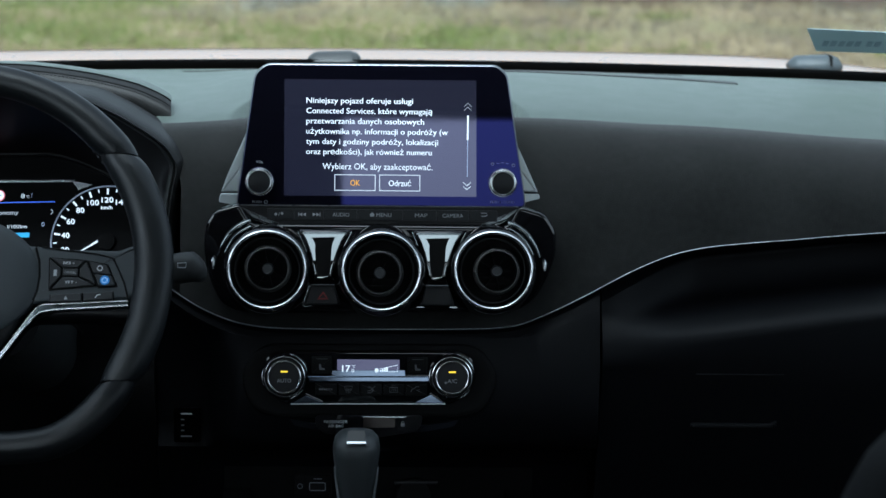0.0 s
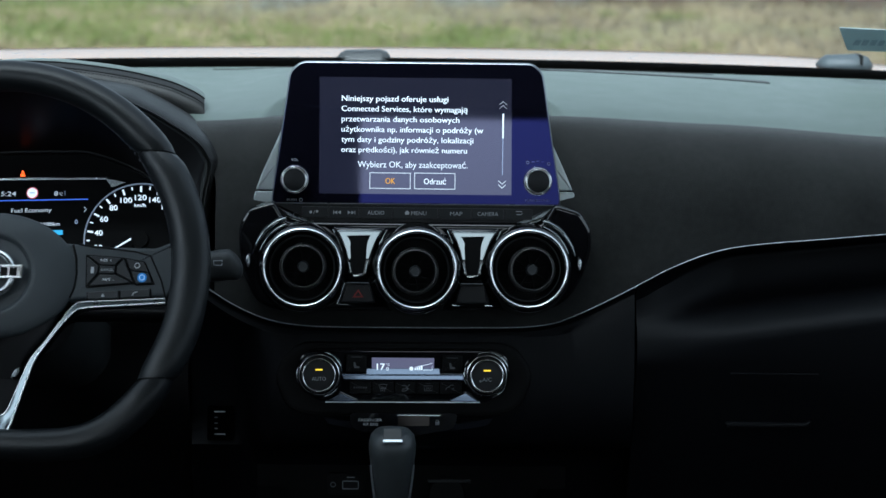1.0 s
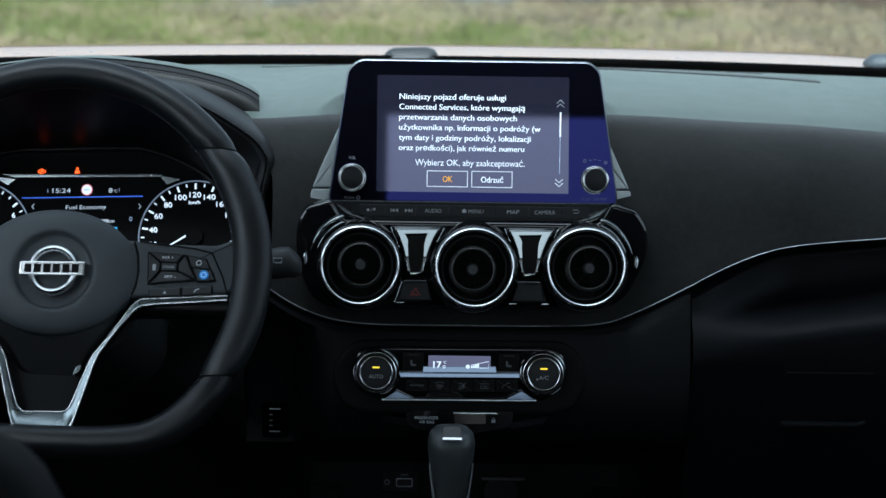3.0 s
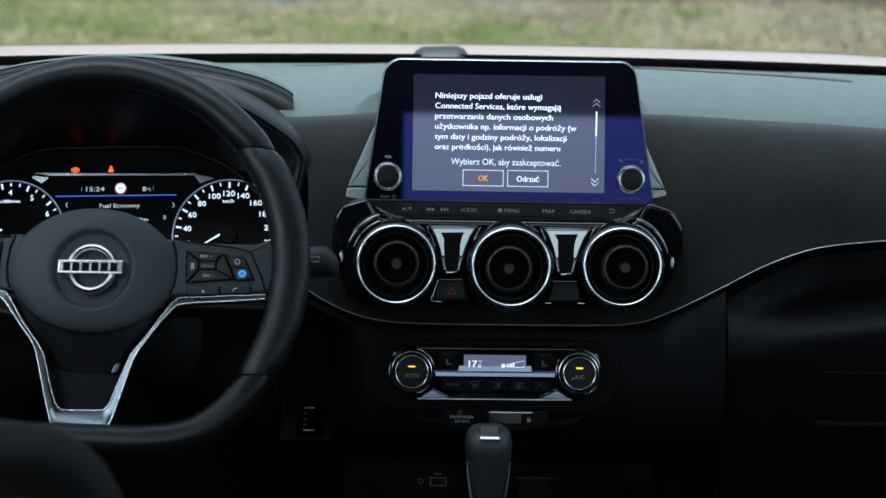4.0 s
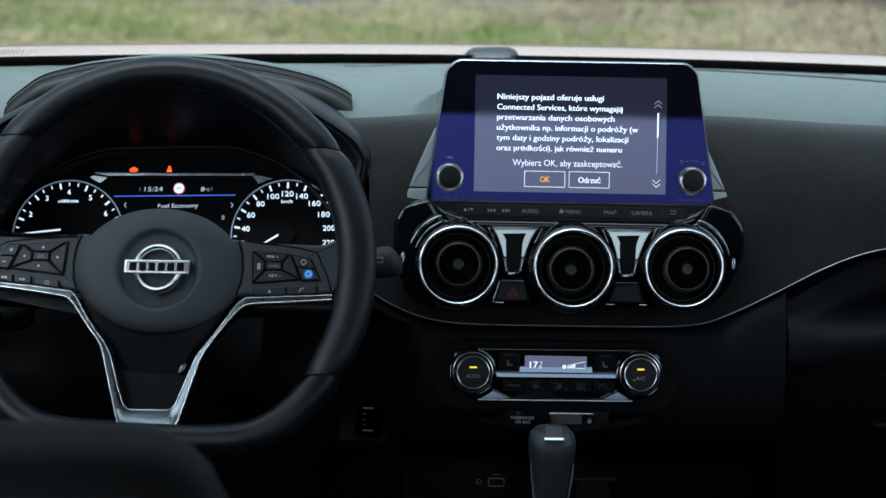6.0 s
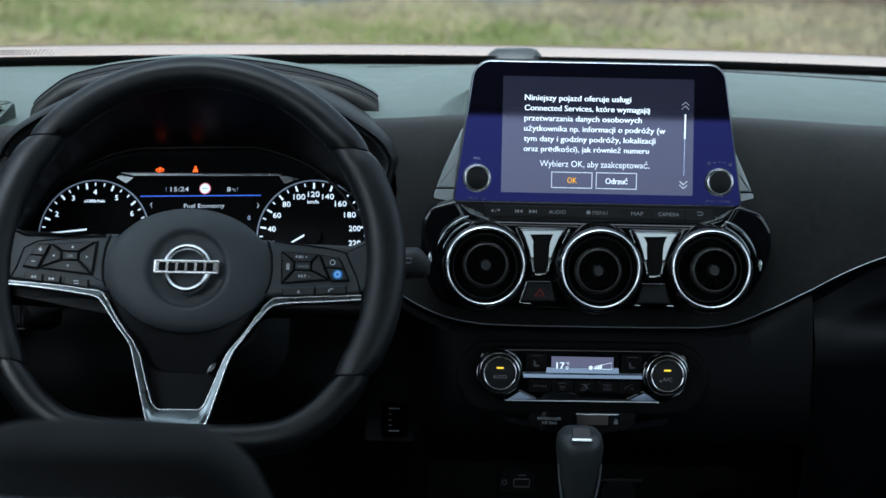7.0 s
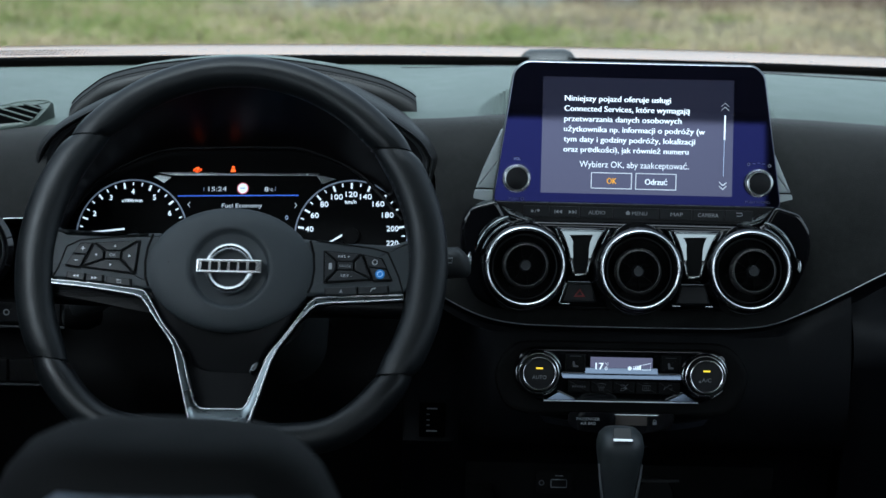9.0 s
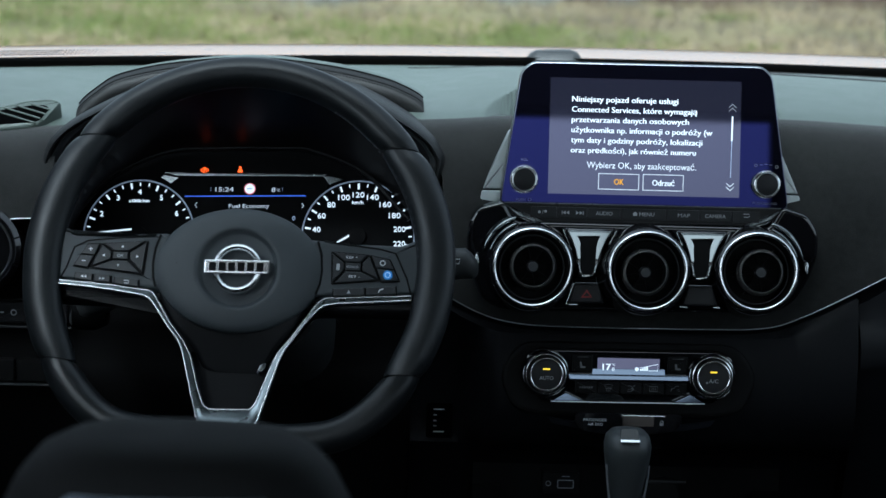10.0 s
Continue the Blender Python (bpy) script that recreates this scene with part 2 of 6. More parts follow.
M_SMOKE = mat("dark_chrome", (0.55, 0.58, 0.60), 0.22, metal=1, rvary=0.04)
M_CORNER = mat("satin_grey_silver", (0.36, 0.385, 0.395), 0.26, metal=1, rvary=0.04)
M_WING = mat("grey_metallic_trim", (0.40, 0.44, 0.45), 0.34, metal=0.6, vary=0.05)
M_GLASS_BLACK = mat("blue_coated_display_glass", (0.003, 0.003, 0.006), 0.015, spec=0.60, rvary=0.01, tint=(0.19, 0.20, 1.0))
M_KEY = mat("dark_key_plastic", (0.009, 0.0095, 0.011), 0.42, spec=0.3)
M_KEYGREY = mat("switch_grey_plastic", (0.022, 0.024, 0.026), 0.45, spec=0.4)
M_MARK = mat("grey_print", (0.42, 0.44, 0.46), 0.5, vary=0.03)
M_ICON = mat("pale_print", (0.80, 0.82, 0.85), 0.5, vary=0.03)
M_LIP = mat("soft_grey_black_skin", (0.026, 0.028, 0.029), 0.5, spec=0.4, bump=0.3, bscale=800, cells=True)
M_LIPBLUE = mat("black_plastic_blue_sheen", (0.014, 0.016, 0.022), 0.42, spec=0.45)
M_GLOVE = mat("glovebox_grained_plastic", (0.0040, 0.0044, 0.0056), 0.46, spec=0.14, bump=0.3, bscale=1300, cells=True)
M_FAINT = mat("faint_print", (0.065, 0.068, 0.075), 0.5, vary=0.03)
M_NOZZLE = mat("weathered_grey_plastic", (0.045, 0.055, 0.062), 0.5, spec=0.4)
M_STRIP = mat("pale_satin_strip", (0.30, 0.325, 0.345), 0.30, metal=0.3, vary=0.04)
M_WARMPATCH = mat("brown_reflection_tint", (0.030, 0.024, 0.021), 0.22, metal=0.5, rvary=0.03)
M_DIMMER = mat("dim_key_print", (0.115, 0.12, 0.13), 0.5, vary=0.03)
M_CAPTION = mat("key_print", (0.30, 0.31, 0.33), 0.5, vary=0.03)
M_LINE = mat("satin_trim_line", (0.50, 0.52, 0.55), 0.32, metal=1, vary=0.05)
M_DIM = mat("dim_print", (0.19, 0.195, 0.21), 0.5, vary=0.03)
M_WHITE = mat("white_glow", (0.6, 0.6, 0.62), 0.5, glow=(0.90, 0.93, 1.0), power=0.95)
M_LINEGLOW = mat("pale_blue_glow", (0.3, 0.35, 0.45), 0.5, glow=(0.60, 0.68, 0.92), power=0.6)
M_ORANGE = mat("orange_glow", (0.4, 0.2, 0.02), 0.5, glow=(1.0, 0.42, 0.02), power=0.9)
M_AMBER = mat("amber_glow", (0.4, 0.25, 0.02), 0.5, glow=(1.0, 0.62, 0.03), power=1.3)
M_WARN = mat("red_orange_glow", (0.4, 0.08, 0.02), 0.5, glow=(1.0, 0.092, 0.008), power=2.6)
M_REDDIM = mat("dim_red_print", (0.16, 0.01, 0.01), 0.5)
M_BLUE = mat("blue_glow", (0.02, 0.08, 0.2), 0.5, glow=(0.03, 0.22, 0.6), power=0.55)
M_SCREEN = mat("soft_white_glow", (0.5, 0.5, 0.52), 0.5, glow=(0.80, 0.83, 0.90), power=0.72)
M_ARROWDIM = mat("dim_grey_glow", (0.2, 0.2, 0.22), 0.5, glow=(0.40, 0.40, 0.46), power=0.45)
M_CYAN = mat("cyan_glow", (0.05, 0.25, 0.4), 0.5, glow=(0.10, 0.52, 0.95), power=0.8)
M_BLUELINE = mat("deep_blue_glow", (0.02, 0.05, 0.3), 0.5, glow=(0.10, 0.20, 0.9), power=0.9)
M_LCD = mat("lit_display_dark", (0.012, 0.012, 0.016), 0.03, spec=0.95, rvary=0.015, vary=0.03, tint=(0.62, 0.60, 1.0), coat=0.30, glow=(0.016, 0.016, 0.034), power=0.7)
M_CLOCK = mat("gauge_face_black", (0.002, 0.002, 0.0025), 0.6, spec=0.08)
M_CLIMLCD = mat("violet_display", (0.05, 0.045, 0.06), 0.2, glow=(0.16, 0.14, 0.24), power=0.6)
M_PAINT = mat("red_metallic_paint", (0.42, 0.185, 0.052), 0.30, metal=0.4, coat=1.0, vary=0.05)
M_PAINT.node_tree.nodes["Principled BSDF"].inputs["Coat IOR"].default_value = 1.66
M_RUBBER = mat("matt_black_rubber", (0.010, 0.010, 0.011), 0.8, spec=0.2)
M_HEAD = mat("dark_grey_headliner_cloth", (0.15, 0.15, 0.155), 0.9, bump=0.3, bscale=900)
M_TRIM = mat("dark_door_trim", (0.03, 0.03, 0.033), 0.6, bump=0.2)
M_CARPET = mat("black_carpet", (0.012, 0.012, 0.013), 0.95, bump=0.8, bscale=900)
M_CLOTH = mat("black_seat_leather", (0.0112, 0.0112, 0.0116), 0.72, spec=0.09, bump=0.4, bscale=500, cells=True, vary=0.2)
M_SHELL = mat("grey_seat_shell", (0.24, 0.27, 0.33), 0.45)
M_STICK = mat("blue_grey_sticker", (0.24, 0.32, 0.365), 0.5, vary=0.08)
M_STICKBAR = mat("sticker_print", (0.145, 0.20, 0.24), 0.6)


def glass_material():
    m = bpy.data.materials.new("clear_windscreen_glass")
    m.use_nodes = True
    nt = m.node_tree
    nt.nodes.remove(nt.nodes["Principled BSDF"])
    tr, gl, mx = (nt.nodes.new(k) for k in ("ShaderNodeBsdfTransparent", "ShaderNodeBsdfGlossy", "ShaderNodeMixShader"))
    tr.inputs["Color"].default_value = (0.97, 0.98, 0.975, 1)
    gl.inputs["Roughness"].default_value = 0.01
    mx.inputs[0].default_value = 0.03
    nt.links.new(tr.outputs[0], mx.inputs[1])
    nt.links.new(gl.outputs[0], mx.inputs[2])
    nt.links.new(mx.outputs[0], nt.nodes["Material Output"].inputs["Surface"])
    return m


M_GLASS = glass_material()


def ground_material():
    m = mat("dry_meadow_soil", (0.178, 0.139, 0.080), 0.95, spec=0.1, vary=0.32, scale=9.0, mix_scale=1.6, bump=0.6, bscale=30)
    nt = m.node_tree
    b = nt.nodes["Principled BSDF"]
    base = b.inputs["Base Color"].links[0].from_socket
    co = nt.nodes.new("ShaderNodeTexCoord")
    n = nt.nodes.new("ShaderNodeTexNoise")
    n.inputs["Scale"].default_value, n.inputs["Detail"].default_value = 0.55, 6
    nt.links.new(co.outputs["Object"], n.inputs["Vector"])
    r = nt.nodes.new("ShaderNodeMapRange")
    r.inputs["From Min"].default_value, r.inputs["From Max"].default_value = 0.46, 0.62
    nt.links.new(n.outputs["Fac"], r.inputs["Value"])
    mx = nt.nodes.new("ShaderNodeMix")
    mx.data_type = "RGBA"
    mx.inputs["B"].default_value = (0.140, 0.127, 0.064, 1)
    nt.links.new(r.outputs["Result"], mx.inputs["Factor"])
    nt.links.new(base, mx.inputs["A"])
    nt.links.new(mx.outputs["Result"], b.inputs["Base Color"])
    return m


# ---- the ground outside ----
rows = []
for j in range(41):
    y = -60 + 260 * (j / 40) ** 1.0
    rows.append([(-150 + 300 * i / 40, y, 0.04 * noise.noise(Vector((i * 0.7, j * 0.9, 0.3)))) for i in range(41)])
ground = part("ground", sheet(rows), ground_material())
tagged(ground, "dry meadow ground with straw and green patches", "ground", kind="structure")


def tufts(name, label, colour, second, spots, blades, tall, lean, wide, seed):
    """Many thin bent blades in tufts: one object of uncountable growth."""
    rnd = random.Random(seed)
    verts, faces = [], []
    for cx, cy, size in spots:
        for _ in range(blades):
            x, y = cx + rnd.gauss(0, size), cy + rnd.gauss(0, size)
            h, a = tall * rnd.uniform(0.5, 1.2), rnd.uniform(0, 2 * math.pi)
            lx, ly = lean * h * rnd.gauss(0, 1), lean * h * rnd.gauss(0, 1)
            dx, dy, k = wide * math.cos(a), wide * math.sin(a), len(verts)
            verts += [(x - dx, y - dy, -0.03), (x + dx, y + dy, -0.03), (x + dx * 0.7 + lx * 0.4, y + dy * 0.7 + ly * 0.4, h * 0.6),
                      (x - dx * 0.7 + lx * 0.4, y - dy * 0.7 + ly * 0.4, h * 0.6), (x + lx, y + ly, h)]
            faces += [(k, k + 1, k + 2, k + 3), (k + 3, k + 2, k + 4)]
    mesh = bpy.data.meshes.new(name)
    mesh.from_pydata(verts, [], faces)
    ob = part(name, mesh, mat(name + "_blades", colour, 0.8, spec=0.2, second=second, scale=3, mix_scale=0.8, vary=0.2))
    return tagged(ob, label, "grass", kind="stuff")


rg = random.Random(4)
green = [(rg.uniform(-6, 0.9 + 0.5 * rg.gauss(0, 1)), rg.gauss(14.4, 0.8), rg.uniform(0.1, 0.35)) for _ in range(200)]
green += [(rg.uniform(-6, -1.5), rg.uniform(14.5, 18.5), rg.uniform(0.1, 0.3)) for _ in range(150)]
green += [(rg.uniform(1, 6), rg.uniform(13, 18), rg.uniform(0.05, 0.15)) for _ in range(10)]
straw = [(rg.uniform(-6, 9), rg.uniform(12.5, 24), rg.uniform(0.1, 0.4)) for _ in range(430)]
tufts("green_grass", "low green grass in patches on the dry meadow", (0.086, 0.112, 0.026), (0.136, 0.148, 0.044), green, 40, 0.055, 0.8, 0.007, 11)
tufts("straw_grass", "pale dry straw grass lying over the meadow", (0.174, 0.140, 0.077), (0.218, 0.178, 0.104), straw, 30, 0.05, 1.2, 0.007, 12)
rust = [(rg.choice((rg.uniform(-1.8, 1.8), rg.uniform(1.4, 2.6), rg.uniform(3.0, 4.6))), rg.gauss(19.6, 0.7), rg.uniform(0.12, 0.25)) for _ in range(110)]
tufts("rusty_weeds", "reddish brown dead weeds standing in a strip", (0.095, 0.064, 0.044), (0.145, 0.105, 0.074), rust, 45, 0.14, 0.45, 0.009, 13)
stones = [(rg.uniform(-2.5, 3.5), rg.uniform(17, 19), 0.09) for _ in range(7)]
tufts("bleached_weeds", "small clumps of bleached pale weeds", (0.165, 0.15, 0.12), (0.20, 0.19, 0.155), stones, 60, 0.12, 0.6, 0.010, 14)

litter = [(rg.uniform(0.6, 7) if k % 4 else rg.uniform(-5, 1), rg.uniform(12.5, 23), rg.uniform(0.15, 0.45)) for k in range(420)]
tufts("brown_litter", "flattened brown dead grass and leaf litter", (0.090, 0.074, 0.053), (0.132, 0.110, 0.081), litter, 34, 0.05, 1.3, 0.008, 15)

# ---- the car's shell ----
X0, X1, XC = -0.80, 0.68, -0.06


def side_wall(name, x, out):
    """A car side with a row of window openings, door trim below and roof rail above."""
    th = 0.05 * out
    rows = []
    bm = bmesh.new()

    def block(y0, y1, z0, z1, y0t=None, y1t=None):
        y0t, y1t = (y0 if y0t is None else y0t), (y1 if y1t is None else y1t)
        vs = [bm.verts.new(p) for p in ((x, y0, z0), (x, y1, z0), (x, y1t, z1), (x, y0t, z1), (x + th, y0, z0), (x + th, y1, z0), (x + th, y1t, z1), (x + th, y0t, z1))]
        for f in ((0, 1, 2, 3), (7, 6, 5, 4), (0, 4, 5, 1), (1, 5, 6, 2), (2, 6, 7, 3), (3, 7, 4, 0)):
            bm.faces.new([vs[i] for i in f])

    block(-0.95, 2.36, 0.30, 1.02)
    block(-0.95, 1.45, 1.44, 1.52)
    block(0.72, 0.84, 1.02, 1.44)
    # Unseen raised sill, added to hold back light from the left window.
    if out < 0:
        block(0.84, 2.20, 1.02, 1.14)
    # Unseen rear pillar, widened to cut the light from behind.
    block(-0.95, -0.30, 1.02, 1.44)
    block(2.22, 2.32, 1.02, 1.44, 1.46, 1.56)
    bmesh.ops.recalc_face_normals(bm, faces=bm.faces)
    ob = part(name, bm, M_TRIM)
    return tagged(ob, "dark door trim and pillars with open window gaps", "car side", kind="structure")


side_wall("wall_left", X0, -1)
side_wall("wall_right", X1, 1)
part_floor = part("floor", box(X0, X1, -0.95, 2.36, 0.25, 0.31), M_CARPET)
tagged(part_floor, "black carpeted car floor", "floor", kind="structure")
head = part("ceiling", box(X0 - 0.05, X1 + 0.05, -0.95, 1.50, 1.50, 1.56), M_HEAD)
tagged(head, "dark grey cloth car headliner", "ceiling", kind="structure")
# Unseen rear wall; the wide left panel is added to darken the display's reflection.
bm = joined(box(X0, X1, -0.99, -0.95, 0.30, 1.06), box(X0, X1, -0.99, -0.95, 1.483, 1.52),
            box(X0, -0.12, -0.99, -0.95, 1.06, 1.483), box(0.56, X1, -0.99, -0.95, 1.06, 1.483))
tagged(part("wall_rear", bm, M_TRIM), "unseen dark rear wall, its window gap narrowed to shape the display's reflection", "car rear", kind="structure")
bulk = part("wall_front", box(X0, X1, 2.12, 2.16, 0.31, 1.00), M_RUBBER)
tagged(bulk, "plain black bulkhead behind the dashboard", "bulkhead", kind="structure")


# windscreen: a curved pane with a black lower band
def screen_edge(x):
    """Where the lower edge of the clear glass lies: y, z."""
    d = x - 0.02
    return 2.315 - 0.10 * d * d, 1.063 - 0.022 * d * d


win = thing("window_1", (XC, 2.3, 1.05), "clear raked windscreen with a black lower band", "windscreen", kind="structure")
rows = []
for k in range(9):
    s = k / 8
    row = []
    for i in range(33):
        x = X0 + (X1 - X0) * i / 32
        y, z = screen_edge(x)
        row.append((x * (1 - 0.06 * s), y + 0.045 - s * 0.87, z - 0.022 + s * (1.50 - z + 0.022)))
    rows.append(row)
pane = part("pane", sheet(rows, 0.004, (0, 0.5, 1)), M_GLASS, win)
pane.visible_shadow = False
rows = []
for h, dy in ((-0.024, 0.03), (-0.010, 0.012), (-0.003, 0.002), (0.0, 0.0), (-0.002, 0.006)):
    rows.append([(x, screen_edge(x)[0] + dy, screen_edge(x)[1] + h) for x in [X0 + (X1 - X0) * i / 48 for i in range(49)]])
part("window_band", sheet(rows, 0.004, (0, 1, 0)), M_RUBBER, win, "matt black band at the foot of the glass")

# printed dots on the glass above the band, growing towards the driver's pillar
bm = bmesh.new()
for k in range(3):
    for i in range(54):
        x = -0.790 + 0.0041 * (i + 0.5 * (k % 2))
        y, z = screen_edge(x)
        q = 0.0575 + 0.0052 * k
        r = 0.0019 * min(max((-0.555 - x) / 0.10, 0.25), 1.0)
        c = Vector((x * (1 - 0.06 * q), y + 0.045 - q * 0.87, z - 0.022 + q * (1.522 - z))) + Vector((0, -0.47, -0.88)) * 0.0015
        bm.faces.new([bm.verts.new(c + Vector((r * math.cos(a), -0.88 * r * math.sin(a), 0.47 * r * math.sin(a)))) for a in [math.pi * j / 3 for j in range(6)]])
frit = part("frit_dots", bm, M_RUBBER, win, "fine black dots printed on the glass")
frit["kind"] = "stuff"

# ---- bonnet ----
bonnet = thing("car_bonnet", (XC, 2.4, 0.95), "red metallic car bonnet mirroring the pale sky", "bonnet")
prof = ((2.330, 1.0592), (2.375, 1.0622), (2.415, 1.0636), (2.445, 1.0634), (2.475, 1.0610), (2.52, 1.0560), (2.58, 1.0475), (2.68, 1.036), (2.80, 1.020), (2.92, 1.003), (3.05, 0.98), (3.2, 0.93), (3.30, 0.86), (3.34, 0.75))
rows = []
for y, z in prof:
    row = []
    for i in range(41):
        x = -0.86 + 1.6 * i / 40
        d = x - 0.05
        row.append((x, y - 0.08 * d * d, z - 0.020 * d * d - 0.22 * max(x - 0.34, 0) ** 2 - 0.05 * max(abs(x + 0.06) - 0.72, 0)))
    rows.append(row)
part("bonnet_panel", sheet(rows, 0.006, (0, 0, -1)), M_PAINT, bonnet, smooth=60)


def fender(name, x, out):
    """A plain wing wall under the bonnet's side, with a wheel arch cut into it."""
    low = [(2.36, 0.30), (2.46, 0.30)] + [(2.80 - 0.34 * math.cos(math.pi * i / 12), 0.30 + 0.36 * math.sin(math.pi * i / 12)) for i in range(1, 12)] + [(3.14, 0.30), (3.33, 0.30)]
    top = [(3.335, 0.74), (3.28, 0.84), (3.18, 0.90), (3.02, 0.945), (2.88, 0.965), (2.60, 1.000), (2.36, 1.02)]
    bm = bmesh.new()
    A = [bm.verts.new((x, y, z)) for y, z in low + top]
    B = [bm.verts.new((x + 0.02 * out, y, z)) for y, z in low + top]
    bm.faces.new(A)
    bm.faces.new(B[::-1])
    for i in range(len(A)):
        bm.faces.new((A[i - 1], A[i], B[i], B[i - 1]))
    return tagged(part(name, bm, M_PAINT), "plain red painted wing wall", "car side", kind="structure")


fender("wall_wing_left", -0.845, 1)
fender("wall_wing_right", 0.725, -1)
tagged(part("wall_nose", box(-0.825, 0.705, 3.28, 3.31, 0.30, 0.80), M_PAINT), "plain red painted nose wall", "car front", kind="structure")
roof = part("roof", sheet([[(X0 - 0.052 + (X1 - X0 + 0.104) * i / 12, y, 1.572 + h - 0.010 * ((i - 6) / 6) ** 4) for i in range(13)] for y, h in ((-0.99, -0.01), (-0.6, 0.02), (0.3, 0.04), (1.0, 0.035), (1.50, 0.0))], 0.01, (0, 0, -1)), M_PAINT, smooth=60)
tagged(roof, "plain red painted roof skin", "roof", kind="structure")


def nozzle(x0, x1, label, tall, skin):
    t = thing("wiper_base", ((x0 + x1) / 2, 2.32, 1.063), label, "wiper part", "wiper parts on the cowl")
    secs = []
    for x, h, d in ((x0, 0.002, 0.010), (x0 + 0.004, 0.007, 0.014), (x0 + 0.010, 0.0105, 0.018), (x1 - 0.012, 0.012, 0.018), (x1 - 0.004, 0.009, 0.015), (x1, 0.003, 0.010)):
        secs.append([(x, 2.33 + d * c, 1.060 + max(h * tall * s, -0.006)) for c, s in ((1, 0), (0.8, 0.7), (0.3, 1), (-0.3, 0.98), (-0.8, 0.7), (-1, 0), (-0.8, -0.6), (0.8, -0.6))])
    part("cap", loft(secs), skin, t, smooth=50)
    if tall > 1:
        part("pivot", box(x1 - 0.016, x1 - 0.0150, 2.305, 2.345, 1.063, 1.0740), M_RUBBER, t)
    return t


nozzle(-0.136, -0.076, "small dark wiper cover at the bonnet's rear edge", 0.88, M_LIP)
nozzle(0.405, 0.466, "rounded grey wiper arm base at the bonnet's rear edge", 1.12, M_NOZZLE)

# registration sticker on the glass: plain bars for its print
ms = Matrix.Translation((0.44, 2.166, 1.1085)) @ Matrix(((1, 0, 0, 0), (0, -0.885, -0.466, 0), (0, 0.466, -0.885, 0), (0, 0, 0, 1)))
st = thing("windscreen_sticker", (0.44, 2.166, 1.1085), "blue-grey paper sticker on the inside of the windscreen", "sticker")
part("paper", slab(rounded([(-0.0534, 0.0197), (0.058, 0.0097), (0.058, -0.0452), (-0.0311, -0.0408)], 0.003), 0.0, 0.0006), M_STICK, st, m=ms)
for k in range(7):
    part("print_bar", box(-0.0286 + k * 0.0086 + (0.004 if k > 4 else 0.0), -0.0286 + k * 0.0086 + 0.0060 + (0.004 if k > 4 else 0.0), -0.0253, -0.0127, 0.0006, 0.0012), M_STICKBAR, st, m=ms)

# ---- dashboard ----
LINE = ((-0.66, 0.948), (-0.60, 0.953), (-0.50, 0.95), (-0.40, 0.935), (-0.30, 0.925), (-0.255, 0.910), (-0.24, 0.899), (-0.22, 0.886), (-0.195, 0.8745), (-0.169, 0.8683), (-0.133, 0.866), (-0.042, 0.866), (0.03, 0.8668),
        (0.051, 0.868), (0.071, 0.8712), (0.091, 0.879), (0.112, 0.889), (0.142, 0.905), (0.172, 0.9215), (0.203, 0.935), (0.233, 0.943), (0.274, 0.948),
        (0.315, 0.9515), (0.356, 0.9555), (0.401, 0.959), (0.50, 0.965), (0.66, 0.972))
LINE_PATH = smooth_path([(x, 0, z) for x, z in LINE], 5)
LINE_T = [(p.x, p.z) for p in LINE_PATH]
EDGE = ((-0.80, 1.012), (-0.65, 1.020), (-0.58, 1.0265), (-0.255, 1.040), (-0.15, 1.047), (-0.06, 1.049), (0.084, 1.049), (0.223, 1.0435), (0.42, 1.032), (0.68, 1.012))
XS = sorted([X0 + (X1 - X0) * i / 150 for i in range(151)] + [-0.215 + 0.002 * i for i in range(70)] + [-0.038 + 0.002 * i for i in range(70)])


def line_z(x):
    return lerp(x, LINE_T)


def pad_start(x):
    """The top pad's front edge; it lies further back behind the instruments."""
    return 2.03 if -0.572 < x < -0.268 else 1.93


def bowl(x, y):
    """How far a spot lies inside the bowl in the pad from which the display rises."""
    reach = 0.145 - 0.30 * max(y - 1.93, 0.0) - 2.2 * max(y - 1.96, 0.0) ** 2
    k = min(max((reach - abs(x + 0.058)) / 0.0045, 0.0), 1.0)
    return k * k * (3 - 2 * k)


def pad_z(x, y):
    y1, z1 = screen_edge(x)
    s = (y - 1.93) / (y1 - 0.004 - 1.93)
    return curve_at(x, EDGE) * (1 - s) + (z1 - 0.0100) * s + (0.014 - 0.036 * bowl(x, y)) * (1 - 0.85 * math.exp(-((x + 0.26) / 0.06) ** 2) - 0.85 * math.exp(-((x + 0.585) / 0.06) ** 2)) * math.sin(math.pi * s) - 0.003 * math.exp(-(s / 0.05) ** 2)


